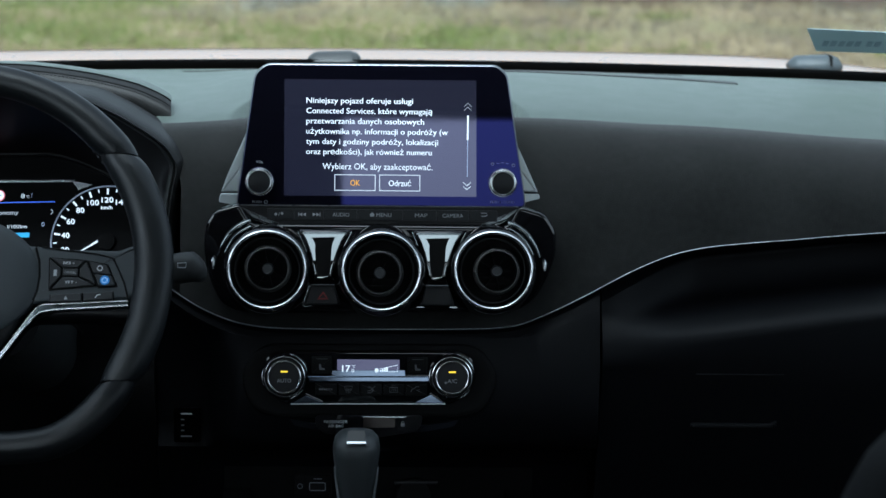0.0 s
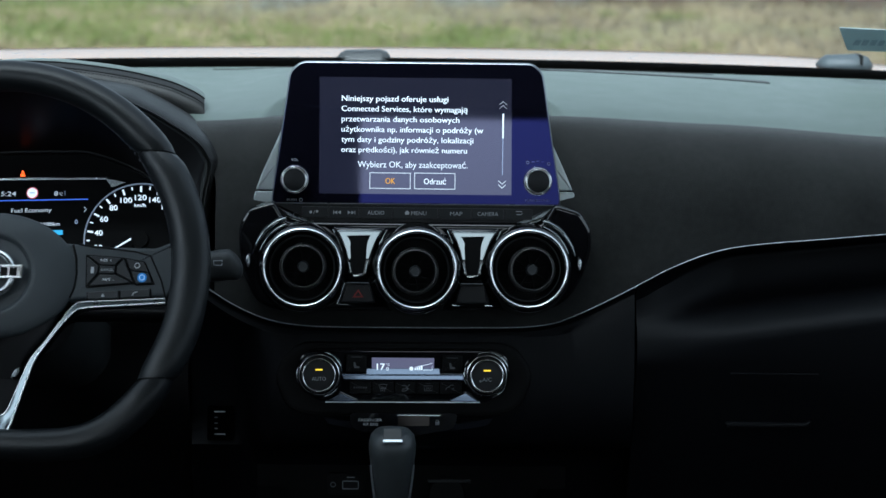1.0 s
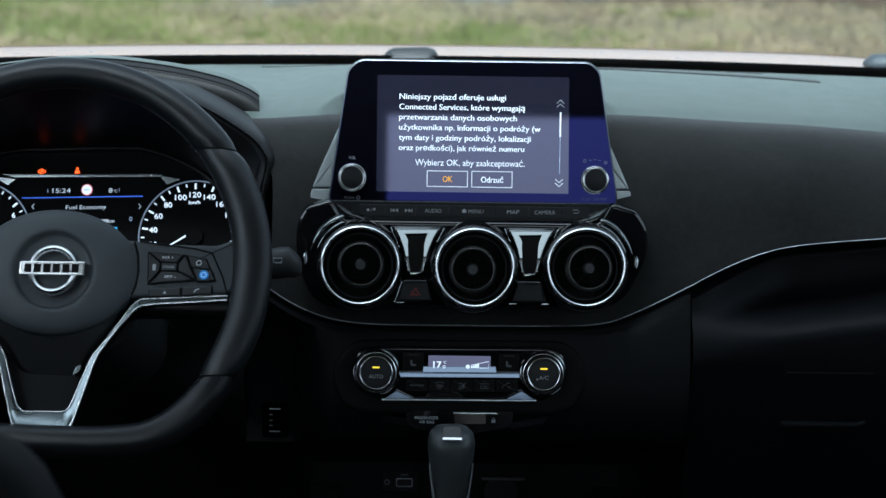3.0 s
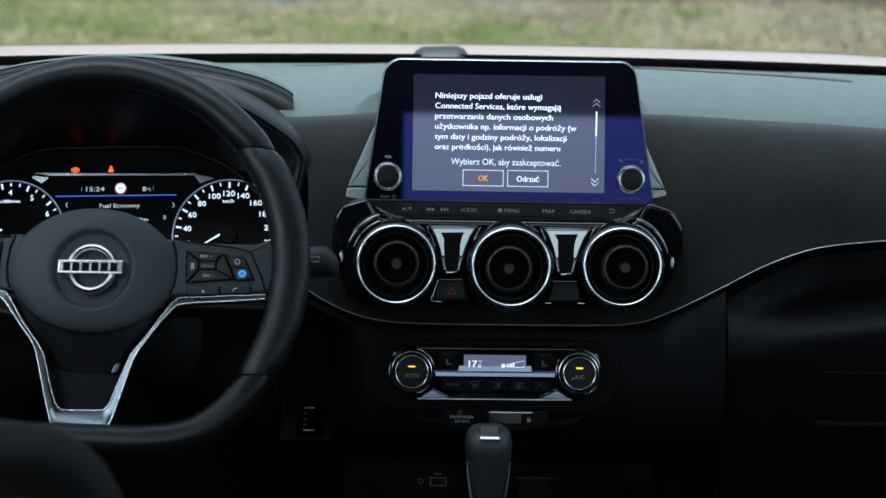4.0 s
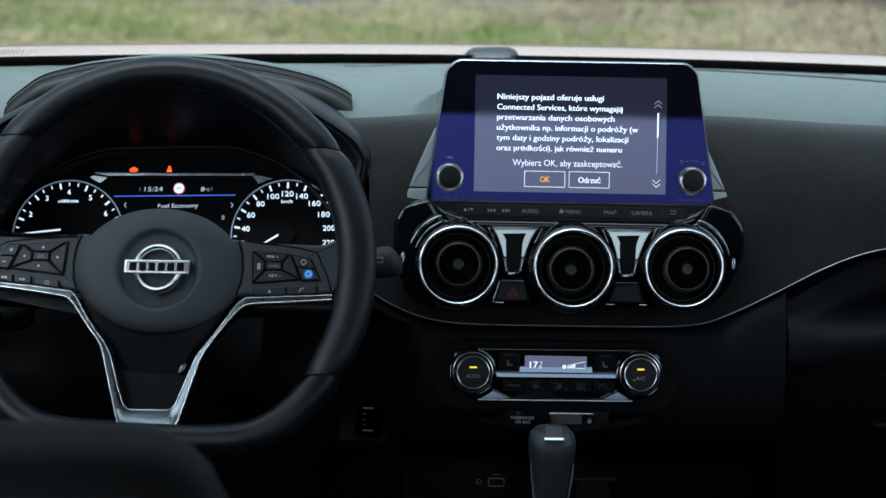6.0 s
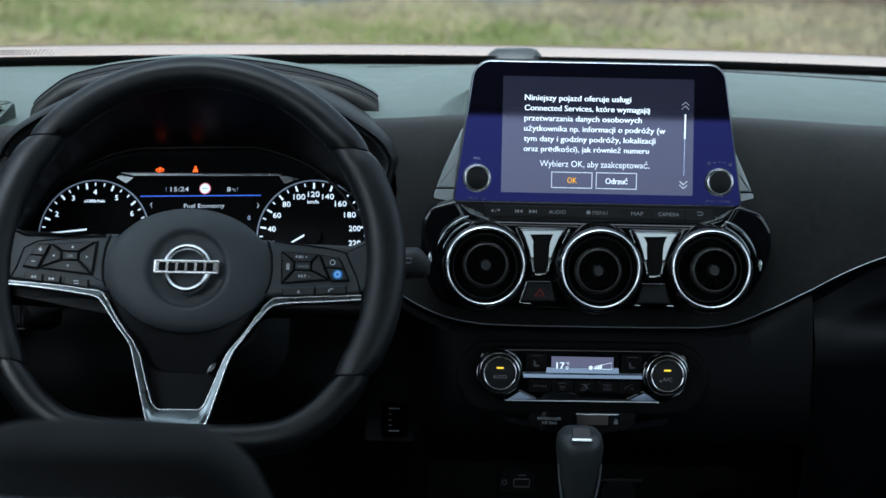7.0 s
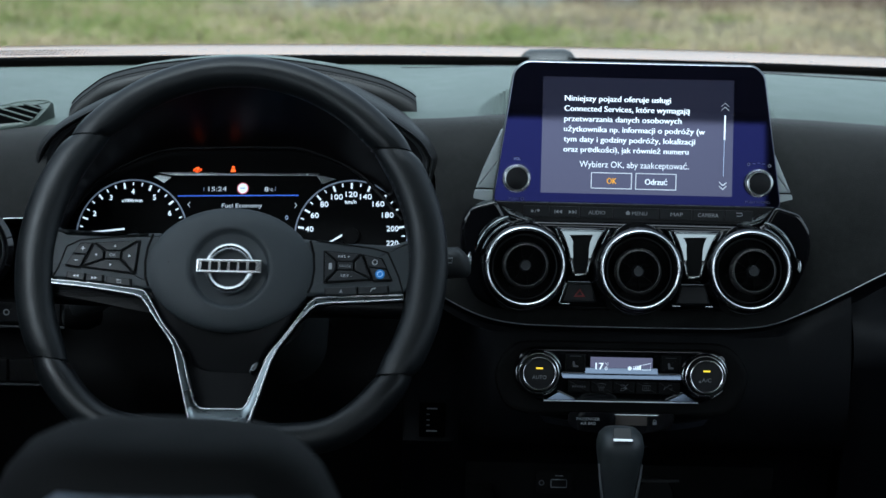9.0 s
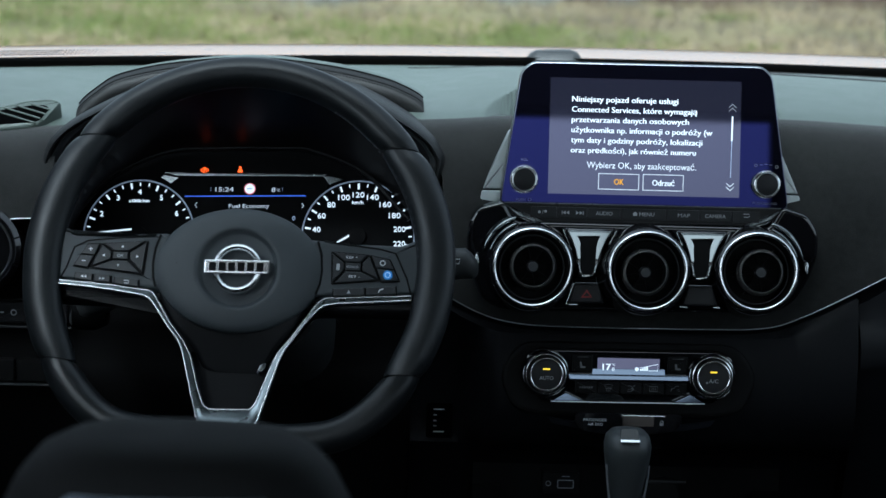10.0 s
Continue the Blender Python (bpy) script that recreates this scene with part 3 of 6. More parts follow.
dash = thing("dashboard", (XC, 1.9, 0.62), "dark car dashboard with grey top, charcoal suede band and silver line", "dashboard")
rows = []
for s in [k / 40 for k in range(21)] + [0.5 + k / 16 for k in range(1, 9)]:
    row = []
    for x in XS:
        y1, z1 = screen_edge(x)
        y1, z1 = y1 - 0.004, z1 - 0.0135
        y = pad_start(x) + (y1 - pad_start(x)) * s
        row.append((x, y, pad_z(x, y)))
    rows.append(row)
part("top_pad", sheet(rows, 0.012, (0, 0.3, -1)), M_PAD, dash, "pale grey grained top pad", smooth=60)
for xa, xb, n in ((X0, -0.588, 30), (-0.262, X1, 120)):
    rows = []
    for k in range(17):
        s = k / 16
        row = []
        xs = xa + (0.026 * min(s * 2.2, 1.0) if xa > -0.3 else 0.0)
        for x in [xs + (xb - xs) * i / n for i in range(n + 1)]:
            zt, zl = curve_at(x, EDGE) - 0.001, line_z(x)
            y = 1.931 - (1.931 - 1.838) * (s ** 0.50) - 0.006 * math.sin(math.pi * s)
            row.append((x, y, zt + (zl - zt) * (s ** 1.40)))
        rows.append(row)
    part("suede_panel", sheet(rows, 0.01, (0, 1, -0.2)), M_SUEDE, dash, "charcoal suede band", smooth=60)
    part("silver_line", tube([(p.x, 1.8345, p.z) for p in LINE_PATH if xa <= p.x <= xb], 0.00062, 8, up=(0, 1, 0)), M_LINE, dash, "thin satin silver trim line", smooth=60)


def lower_rows(x0, x1, prof_of, n):
    xs = [x0 + (x1 - x0) * i / n for i in range(n + 1)]
    cols = [prof_of(x) for x in xs]
    return [[(x, c[k][0], c[k][1]) for x, c in zip(xs, cols)] for k in range(len(cols[0]))]


def prof_centre(x):
    z = line_z(x)
    back = min(max((-0.185 - x) / 0.03, 0), 1) * 0.052
    pts = [(1.838, z - 0.0012), (1.842, z - 0.006), (1.838, z - 0.012), (1.832 + back * 0.3, z * 0.5 + 0.425), (1.822 + back * 0.8, 0.835), (1.82 + back, 0.80), (1.823 + back, 0.77), (1.835 + back * 0.8, 0.755), (1.87, 0.745), (1.885, 0.72), (1.90, 0.62)]
    return pts


def prof_glove(x):
    z = line_z(x)
    f = min(max((x - 0.146) / 0.10, 0), 1)
    dip = 0.044 * f * f * (3 - 2 * f)
    top = 0.866 + 0.137 * min(max(x - 0.14, 0), 0.42)
    pts = [(1.838, z - 0.0012), (1.845 + dip * 0.4, z - 0.008), (1.848 + dip, z - 0.018), (1.848 + dip, (z + top) / 2 + 0.004), (1.843 + dip * 0.8, top + 0.010), (1.834 + dip * 0.3, top - 0.001),
           (1.827, top - 0.014), (1.825, top - 0.030), (1.828, 0.826), (1.833, 0.80), (1.842, 0.76), (1.858, 0.70), (1.88, 0.62)]
    return [(p.x, p.y) for p in smooth_path([(y, z, 0) for y, z in pts], 4)]


def knee_z(x):
    return 0.888 if -0.60 < x < -0.262 else line_z(x)


part("centre_panel", sheet(lower_rows(-0.26, 0.1435, prof_centre, 60), 0.008, (0, 1, 0)), M_GLOVE, dash, "black grained lower panel", smooth=50)
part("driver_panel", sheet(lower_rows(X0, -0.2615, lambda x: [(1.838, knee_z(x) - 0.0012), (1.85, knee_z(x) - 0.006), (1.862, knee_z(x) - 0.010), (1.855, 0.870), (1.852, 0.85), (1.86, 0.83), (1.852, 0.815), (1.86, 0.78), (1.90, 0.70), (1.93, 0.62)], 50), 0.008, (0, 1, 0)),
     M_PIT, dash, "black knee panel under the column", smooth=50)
glove = part("glovebox", sheet(lower_rows(0.1462, X1, prof_glove, 60), 0.008, (0, 1, 0)), M_GLOVE, dash, "black glovebox lid with a soft ridge", smooth=50)
mg = place((0.272, 1.8275, 0.803), -5.0)
part("handle", slab(rounded([(-0.043, -0.021), (0.030, -0.0215), (0.036, -0.018), (0.036, -0.0255), (0.028, -0.0265), (-0.043, -0.027)], 0.002), 0.0, 0.0045, 0.002), M_BLACK, glove, "curved pull lip", m=mg)
part("handle_edge", box(-0.040, 0.040, 0.0245, 0.0262, 0.0, 0.0016, 0.0006), M_BLACK, glove, m=mg)
# slot at the foot of the windscreen
pts = [(0.05 + 0.265 * i / 14, 2.215 - 0.075 * (i / 14)) for i in range(15)]
rows = [[(x, y + d, pad_z(x, y + d) + 0.0012) for x, y in pts] for d in (-0.004, 0.012)]
part("defroster_slot", sheet(rows, 0.003, (0, 0, -1)), M_LIP, dash, "narrow dark air slot")
# fine joint along the rear of the pad
back = [(x, 2.284 - 0.10 * (x - 0.02) ** 2 - 1.9 * max(x - 0.10, 0.0) ** 2) for x in [-0.27 + 0.0225 * i for i in range(25)]]
part("pad_joint", tube([(x, y, pad_z(x, y) + 0.0002) for x, y in back], 0.0012, 6, squash=0.6), M_LIP, dash, "fine dark joint")
# foot of the bowl's step, a fine dark joint
for side in (-1, 1):
    foot = [(-0.058 + side * (0.1385 - 0.30 * (y - 1.93) - 2.2 * max(y - 1.96, 0.0) ** 2), y) for y in [1.934 + 0.008 * k for k in range(14)]]
    part("bowl_joint", tube([(x, y, pad_z(x, y) + 0.0002) for x, y in foot], 0.0006, 6), M_LIP, dash)

# side air outlet on the top of the driver's corner
sv = thing("corner_vent", (-0.65, 1.967, 1.02), "silver-framed corner air outlet with dark slots", "air vent")
msv = place((-0.632, 1.9310, 1.0240), 59.0)
part("surround", slab(rounded([(-0.110, -0.029), (-0.016, -0.0095), (0.0170, -0.0015), (0.0335, 0.0255), (0.0355, 0.0335), (0.0260, 0.0360), (0.0044, 0.0330), (-0.0205, 0.0225), (-0.110, -0.012)], [0.001, 0.004, 0.004, 0.004, 0.005, 0.008, 0.012, 0.02, 0.001], 5), -0.016, 0.0030, 0.0035, 3), M_PAD, sv, "grey outlet frame", m=msv)
part("frame_edge", tube([msv @ Vector((u, v, 0.0030)) for u, v in [tuple(p)[:2] for p in smooth_path([(-0.105, -0.012, 0), (-0.0205, 0.0205, 0), (0.0044, 0.0306, 0), (0.024, 0.0338, 0), (0.0325, 0.0310, 0), (0.0315, 0.0250, 0), (0.0225, 0.0030, 0)], 6)]], 0.0009, 8, up=msv.to_3x3() @ Vector((0, 0, 1))), M_PAD, sv, "satin silver edge")
# Flat black plate in place of a hole; its depth shade is put into the colour.
part("cavity", slab(rounded([(-0.105, -0.022), (-0.016, -0.0045), (0.0150, 0.0005), (0.0195, 0.0050), (0.0265, 0.0210), (0.0210, 0.0262), (0.0023, 0.0238), (-0.0205, 0.0160), (-0.105, -0.014)], 0.003), 0.0, 0.0034), M_HOLE, sv, m=msv)
for k, d in enumerate((0.043, 0.036, 0.0285, 0.019)):
    u1, v1 = 0.0155 + k * 0.0037, -0.0022 + k * 0.0068
    part("slat", slab([(u1 - d, v1 + 0.41 * d), (u1, v1), (u1 + 0.0005, v1 + 0.0012), (u1 - d + 0.0005, v1 + 0.41 * d + 0.0012)], 0.0034, 0.0046, 0.0003), M_PAD, sv, "pale slanted slat", m=msv)
lv = thing("round_side_vent", (-0.655, 1.82, 0.92), "round glossy black side air vent", "air vent")
mlv = place((-0.652, 1.828, 0.925), 8.0)
part("housing", lathe([(0.041, -0.03), (0.041, 0.004), (0.037, 0.008), (0.033, 0.004), (0.028, -0.02), (0.0, -0.02)], 40), M_PIANO, lv, m=mlv)
part("inner_ring", ring(0.032, 0.0012, 0.004), M_KEYGREY, lv, "dark inner ring", m=mlv)

# switches right of the door, under the side vent
sp = thing("switch_panel", (-0.62, 1.85, 0.86), "row of dark switches with pale symbols", "switches")
msp = place((-0.604, 1.848, 0.864), 4.0)
part("plate", box(-0.075, 0.037, -0.012, 0.012, -0.01, 0.001, 0.001, 0.003), M_PIT, sp, m=msp)
for k in range(3):
    u = -0.070 + k * 0.034
    key = part("key", box(u, u + 0.0325, -0.009, 0.009, 0.001, 0.004, 0.001, 0.001), M_KEY, sp, m=msp)
    part("symbol_bar", box(u + 0.004, u + 0.009, -0.0006, 0.0006, 0.004, 0.0043), M_MARK, key, m=msp)
    part("symbol_ring", ring(0.0024, 0.0005, 0.0042, (u + 0.018, 0), 16, 6), M_MARK, key, m=msp)
part("ledge", box(-0.075, 0.034, -0.0145, -0.0125, 0.0, 0.004, 0.0008), M_KEYGREY, sp, m=msp)
ck = thing("coin_tray", (-0.62, 1.85, 0.80), "closed dark tray lid with a thin bright edge", "tray")
mck = place((-0.62, 1.848, 0.808), 4.0)
part("lid", box(-0.06, -0.0025, -0.009, 0.012, -0.01, 0.002, 0.0012, 0.002), M_PIT, ck, m=mck)
part("lid", box(-0.0005, 0.030, -0.009, 0.012, -0.01, 0.002, 0.0012, 0.002), M_PIT, ck, m=mck)
part("edge_strip", box(-0.06, 0.034, -0.0125, -0.0105, -0.004, 0.003, 0.0006), M_KEYGREY, ck, m=mck)

# ---- touch display ----
S = place((-0.0563, 1.8424, 1.005), 7.9)
ts = thing("touch_display", (-0.0563, 1.86, 0.96), "black touch display in a silver rim showing a white consent notice", "display")
OUT = [(-0.1035, 0.1000), (0.1035, 0.1008), (0.1125, 0.0925), (0.1300, -0.0180), (0.1300, -0.0275), (0.1180, -0.0375), (0.1000, -0.0435),
       (-0.1010, -0.0445), (-0.1180, -0.0385), (-0.1290, -0.0285), (-0.1285, -0.0190), (-0.1135, 0.0910)]
RAD = [0.010, 0.010, 0.006, 0.006, 0.006, 0.006, 0.006, 0.006, 0.006, 0.006, 0.006, 0.006]
part("silver_rim", slab(rounded(OUT, RAD), -0.012, 0.0005, 0.0022, 3), M_RIM, ts, "satin silver edge", m=S)
part("housing", slab(rounded([(u * 0.94, v * 0.94) for u, v in OUT], RAD), -0.040, -0.0118), M_SATIN, ts, m=S)
FACE = [(u * 0.991, v - 0.0018 if v > 0 else v) for u, v in OUT[:4]] + [(0.1290, -0.0262), (-0.1280, -0.0268)] + [(u * 0.991, v - 0.0018 if v > 0 else v) for u, v in OUT[10:]]
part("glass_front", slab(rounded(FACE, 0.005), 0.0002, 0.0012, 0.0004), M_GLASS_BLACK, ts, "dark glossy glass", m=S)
BAR = [(-0.1282, -0.0273), (0.1292, -0.0266), (0.1176, -0.0370), (0.0996, -0.0429), (-0.1006, -0.0439), (-0.1176, -0.0380)]
strip = part("key_strip", slab(rounded(BAR, 0.003), 0.0002, 0.0022, 0.0006), M_SATIN, ts, "satin black row of keys", m=S)
cuts = (-0.1015, -0.0775, -0.0505, -0.0205, 0.0205, 0.0505, 0.0795, 0.1050)
for a, b in zip(cuts, cuts[1:]):
    part("key", box(a + 0.0004, b - 0.0004, -0.0398, -0.0300, 0.0020, 0.0031, 0.0005), M_KEY, strip, m=S)
for u, txt, wd in ((-0.0354, "AUDIO", 0.0150), (0.0030, "MENU", 0.0135), (0.0364, "MAP", 0.0110), (0.0648, "CAMERA", 0.0185)):
    words(txt, S, M_CAPTION, strip, u, -0.0348, 0.0033, 0.0034, wd, "CENTER")
part("house_icon", slab([(-0.0092, -0.0362), (-0.0058, -0.0362), (-0.0058, -0.0346), (-0.0051, -0.0346), (-0.0075, -0.0324), (-0.0099, -0.0346), (-0.0092, -0.0346)], 0.003, 0.0033), M_CAPTION, strip, m=S)
for u, s in ((-0.0702, -1), (-0.0571, 1)):
    for d in (-0.0021, 0.0011):
        part("skip_icon", slab([(u + d * s - 0.0014 * s, -0.0366), (u + d * s + 0.0014 * s, -0.0349), (u + d * s - 0.0014 * s, -0.0332)], 0.003, 0.0033), M_CAPTION, strip, m=S)
    part("skip_bar", box(u + s * 0.0029 - 0.0003, u + s * 0.0029 + 0.0003, -0.0366, -0.0332, 0.003, 0.0033), M_CAPTION, strip, m=S)
part("sun_icon", lathe([(0.0013, 0.003), (0.0013, 0.0033)], 12, (-0.0935, -0.0349)), M_CAPTION, strip, m=S)
part("moon_icon", lathe([(0.0012, 0.003), (0.0012, 0.0033)], 12, (-0.0880, -0.0342)), M_CAPTION, strip, m=S)
part("slash_icon", slab([(-0.0913, -0.0364), (-0.0909, -0.0364), (-0.0898, -0.0332), (-0.0902, -0.0332)], 0.003, 0.0033), M_CAPTION, strip, m=S)
part("back_icon", tube([S @ Vector(p) for p in ((0.0900, -0.0322, 0.0033), (0.0950, -0.0322, 0.0033), (0.0955, -0.0340, 0.0033), (0.0945, -0.0350, 0.0033), (0.0905, -0.0350, 0.0033))], 0.00035, 5), M_CAPTION, strip)

LOW = [(-0.1262, -0.0275), (-0.1150, -0.0385), (-0.0990, -0.0447), (0.0, -0.0444), (0.0985, -0.0438), (0.1110, -0.0402), (0.1272, -0.0282)]
part("lower_chrome", tube([S @ Vector((u, v, 0.0006)) for u, v in rounded(LOW, 0.004, 3)[2:-2]], 0.0011, 8, up=S.to_3x3() @ Vector((0, 0, 1))), M_SMOKE, ts, "bright lower edge", smooth=60)
for s in (-1, 1):
    part("corner_facet", slab(rounded([(s * 0.1245, -0.0285), (s * 0.1140, -0.0379), (s * 0.0990, -0.0432), (s * 0.0900, -0.0434), (s * 0.1060, -0.0385)], 0.0012), 0.0010, 0.0028, 0.0006), M_STEEL, ts, "satin silver corner facet", m=S @ Matrix.Translation((0, -0.0004 if s < 0 else 0.0004, 0)))

# the lit picture and its lettering
lcd = part("lit_panel", slab([(-0.0868, 0.0857), (0.0846, 0.0862), (0.0858, -0.0178), (-0.0864, -0.0182)], 0.0010, 0.0016), M_LCD, ts, "dim violet-grey lit screen", m=S)
K = 0.000507
T1, TH = 0.0671, 0.0050
for i, (txt, w) in enumerate((("Niniejszy pojazd oferuje usługi", 188), ("Connected Services, które wymagają", 222), ("przetwarzania danych osobowych", 208),
                              ("użytkownika np. informacji o podróży (w", 250), ("tym daty i godziny podróży, lokalizacji", 233), ("oraz prędkości), jak również numeru", 222))):
    words(txt, S, M_WHITE, lcd, -0.0672, T1 - i * 0.00912, 0.0018, TH, w * K, bold=0.022, name="notice_line")
part("notice_cut", box(-0.0690, 0.0460, 0.0165, 0.0193, 0.0016, 0.0024), M_LCD, lcd, m=S)
words("Wybierz OK, aby zaakceptować.", S, M_WHITE, lcd, -0.0030, 0.0085, 0.0018, 0.0056, 194 * K, "CENTER", "notice_line")


def frame_box(u0, u1, v0, v1, t, w, parent):
    bm = joined(box(u0, u1, v0, v0 + t, w, w + 0.0003), box(u0, u1, v1 - t, v1, w, w + 0.0003), box(u0, u0 + t, v0 + t, v1 - t, w, w + 0.0003), box(u1 - t, u1, v0 + t, v1 - t, w, w + 0.0003))
    return part("button_frame", bm, M_SCREEN, parent, m=S)


ok = frame_box(-0.0415, -0.0047, -0.0134, 0.0012, 0.0007, 0.0017, lcd)
words("OK", S, M_ORANGE, ok, -0.0230, -0.0062, 0.0018, 0.0052, 0.0088, "CENTER", bold=0.02)
od = frame_box(-0.0015, 0.0353, -0.0134, 0.0014, 0.0007, 0.0017, lcd)
words("Odrzuć", S, M_WHITE, od, 0.0170, -0.0062, 0.0018, 0.0052, 0.0202, "CENTER", bold=0.02)
for v0, s in ((0.0590, 1), (0.0625, 1), (-0.0045, -1), (-0.0080, -1)):
    part("scroll_arrow", slab([(0.0738, v0), (0.0772, v0 + 0.0030 * s), (0.0806, v0), (0.0806, v0 + 0.0008 * s), (0.0772, v0 + 0.0039 * s), (0.0738, v0 + 0.0008 * s)], 0.0016, 0.0019), M_ARROWDIM if s > 0 else M_SCREEN, lcd, m=S)
part("scroll_track", box(0.07715, 0.07765, 0.0, 0.0330, 0.0016, 0.0018), M_LINEGLOW, lcd, m=S)
part("scroll_bar", box(0.0767, 0.0781, 0.0330, 0.0550, 0.0016, 0.0019), M_WHITE, lcd, m=S)


def dial(u, v, name):
    k = part(name, lathe([(0.0118, 0.001), (0.0122, 0.006), (0.0116, 0.0105), (0.0098, 0.0110), (0.0098, 0.001)], 40, (u, v)), M_SILVER, ts, "ridged silver knob", m=S)
    part("knob_cap", lathe([(0.0099, 0.001), (0.0099, 0.0100), (0.0090, 0.0104), (0.0, 0.0106)], 40, (u, v)), M_KEY, k, m=S)
    part("knob_rim", ring(0.0110, 0.0011, 0.0098, (u, v), 48, 8), M_CHROME, k, m=S)
    part("knob_ridge", ring(0.0122, 0.0006, 0.004, (u, v), 48, 6), M_SMOKE, k, m=S)
    return k


dial(-0.1083, -0.0060, "volume_knob")
dial(0.1092, -0.0050, "sound_knob")
words("VOL", S, M_MARK, ts, -0.1083, 0.0116, 0.0014, 0.0024, 0.0062, "CENTER")
words("PUSH", S, M_DIM, ts, -0.1105, -0.0242, 0.0014, 0.0022, 0.0085, "CENTER")
part("power_icon", ring(0.0014, 0.0003, 0.0014, (-0.1025, -0.0242), 16, 5), M_DIM, ts, m=S)
words("PUSH SOUND", S, M_DIM, ts, 0.1093, -0.0222, 0.0014, 0.0022, 0.0220, "CENTER")
part("note_icon", ring(0.0012, 0.0003, 0.0014, (0.1000, 0.0118), 16, 5), M_DIM, ts, m=S)
part("note_icon", ring(0.0012, 0.0003, 0.0014, (0.1188, 0.0108), 16, 5), M_DIM, ts, m=S)
for a in range(3):
    part("arc_dash", box(0.1035 + a * 0.0042, 0.1062 + a * 0.0042, 0.0128 - abs(a - 1) * 0.0006, 0.0133 - abs(a - 1) * 0.0006, 0.0012, 0.0014), M_DIM, ts, m=S)

# ---- grey wings beside the display ----
for side in (-1, 1):
    wg = thing("display_wing", (-0.0563 + side * 0.14, 1.86, 0.965), "grey metallic trim wing beside the display", "trim", "display wings")
    mw = S @ Matrix.Translation((0, 0, -0.022))
    if side < 0:
        up = [(-0.1000, 0.0420), (-0.1215, 0.0380), (-0.1258, 0.0280), (-0.1380, 0.0005), (-0.1440, -0.0160), (-0.1000, -0.0160)]
        lo = [(-0.1000, -0.0172), (-0.1444, -0.0172), (-0.1496, -0.0358), (-0.1282, -0.0296), (-0.1000, -0.0296)]
    else:
        up = [(0.1000, 0.0420), (0.1190, 0.0380), (0.1283, 0.0190), (0.1375, -0.0010), (0.1430, -0.0136), (0.1000, -0.0136)]
        lo = [(0.1000, -0.0148), (0.1438, -0.0148), (0.1520, -0.0360), (0.1300, -0.0286), (0.1000, -0.0286)]
    part("upper_wing", slab(rounded(up, 0.0015), -0.012, 0.0020, 0.0012), M_WING, wg, m=mw)
    part("lower_wing", slab(rounded(lo, 0.0015), -0.012, 0.0024, 0.0012), M_WING, wg, m=mw)

# ---- vent panel ----
V = place((-0.0570, 1.800, 0.9300), 11.1)
vp = thing("vent_panel", (-0.057, 1.83, 0.89), "glossy piano black panel round the air vents", "panel")
VOUT = [(-0.1482, 0.0452), (-0.125, 0.0520), (-0.115, 0.034), (0.115, 0.034), (0.125, 0.0525), (0.1482, 0.0458), (0.1585, 0.030), (0.1590, 0.010), (0.152, -0.012), (0.140, -0.033), (0.122, -0.044), (-0.122, -0.047), (-0.142, -0.038), (-0.1535, -0.012), (-0.157, 0.012), (-0.1560, 0.032)]
part("panel", slab(rounded(VOUT, [0.006, 0.004, 0.006, 0.006, 0.004, 0.006] + [0.014] * 10, 6), -0.046, -0.0270, 0.0030, 3), M_PIANO, vp, m=V @ Matrix.Rotation(radians(8), 4, "X"))
for side in (-1, 1):
    c0, k0 = side * 0.1002, -0.0026
    # Highlights on the panel's curved shoulder, put into mirror crescents.
    for r0, r1, a0, a1, fat, deep in ((0.0445, 0.0455, 16, 72, 0.0030, -0.0150), (0.0392, 0.0402, 22, 70, 0.0013, -0.0105)):
        arc = [V @ Vector((c0 + side * (r0 + (r1 - r0) * k / 16) * math.cos(radians(a0 + (a1 - a0) * k / 16)), k0 + (r0 + (r1 - r0) * k / 16) * math.sin(radians(a0 + (a1 - a0) * k / 16)), deep)) for k in range(17)]
        part("shoulder_highlight", tube(arc, lambda q, f=fat: 0.0006 + f * (0.25 + 0.75 * min(max(q, 0.0), 1.0)) * math.sin(math.pi * min(max(q * 0.94 + 0.03, 0.0), 1.0)) ** 0.5, 14, up=V.to_3x3() @ Vector((0, 0, 1)), squash=1.4), M_MIRROR, vp, "bright crescent for the highlight on the vent's shoulder", smooth=60)
    # A glint on the black panel, added as a small metal oval.
    c = [(side * 0.1465, 0.0070), (side * 0.1485, 0.0085), (side * 0.1498, 0.0040), (side * 0.1490, -0.0020), (side * 0.1472, -0.0035), (side * 0.1460, 0.0010)]
    part("side_glint", slab(rounded(c, 0.0012), -0.030, -0.020, 0.001), M_SMOKE, vp, m=V)


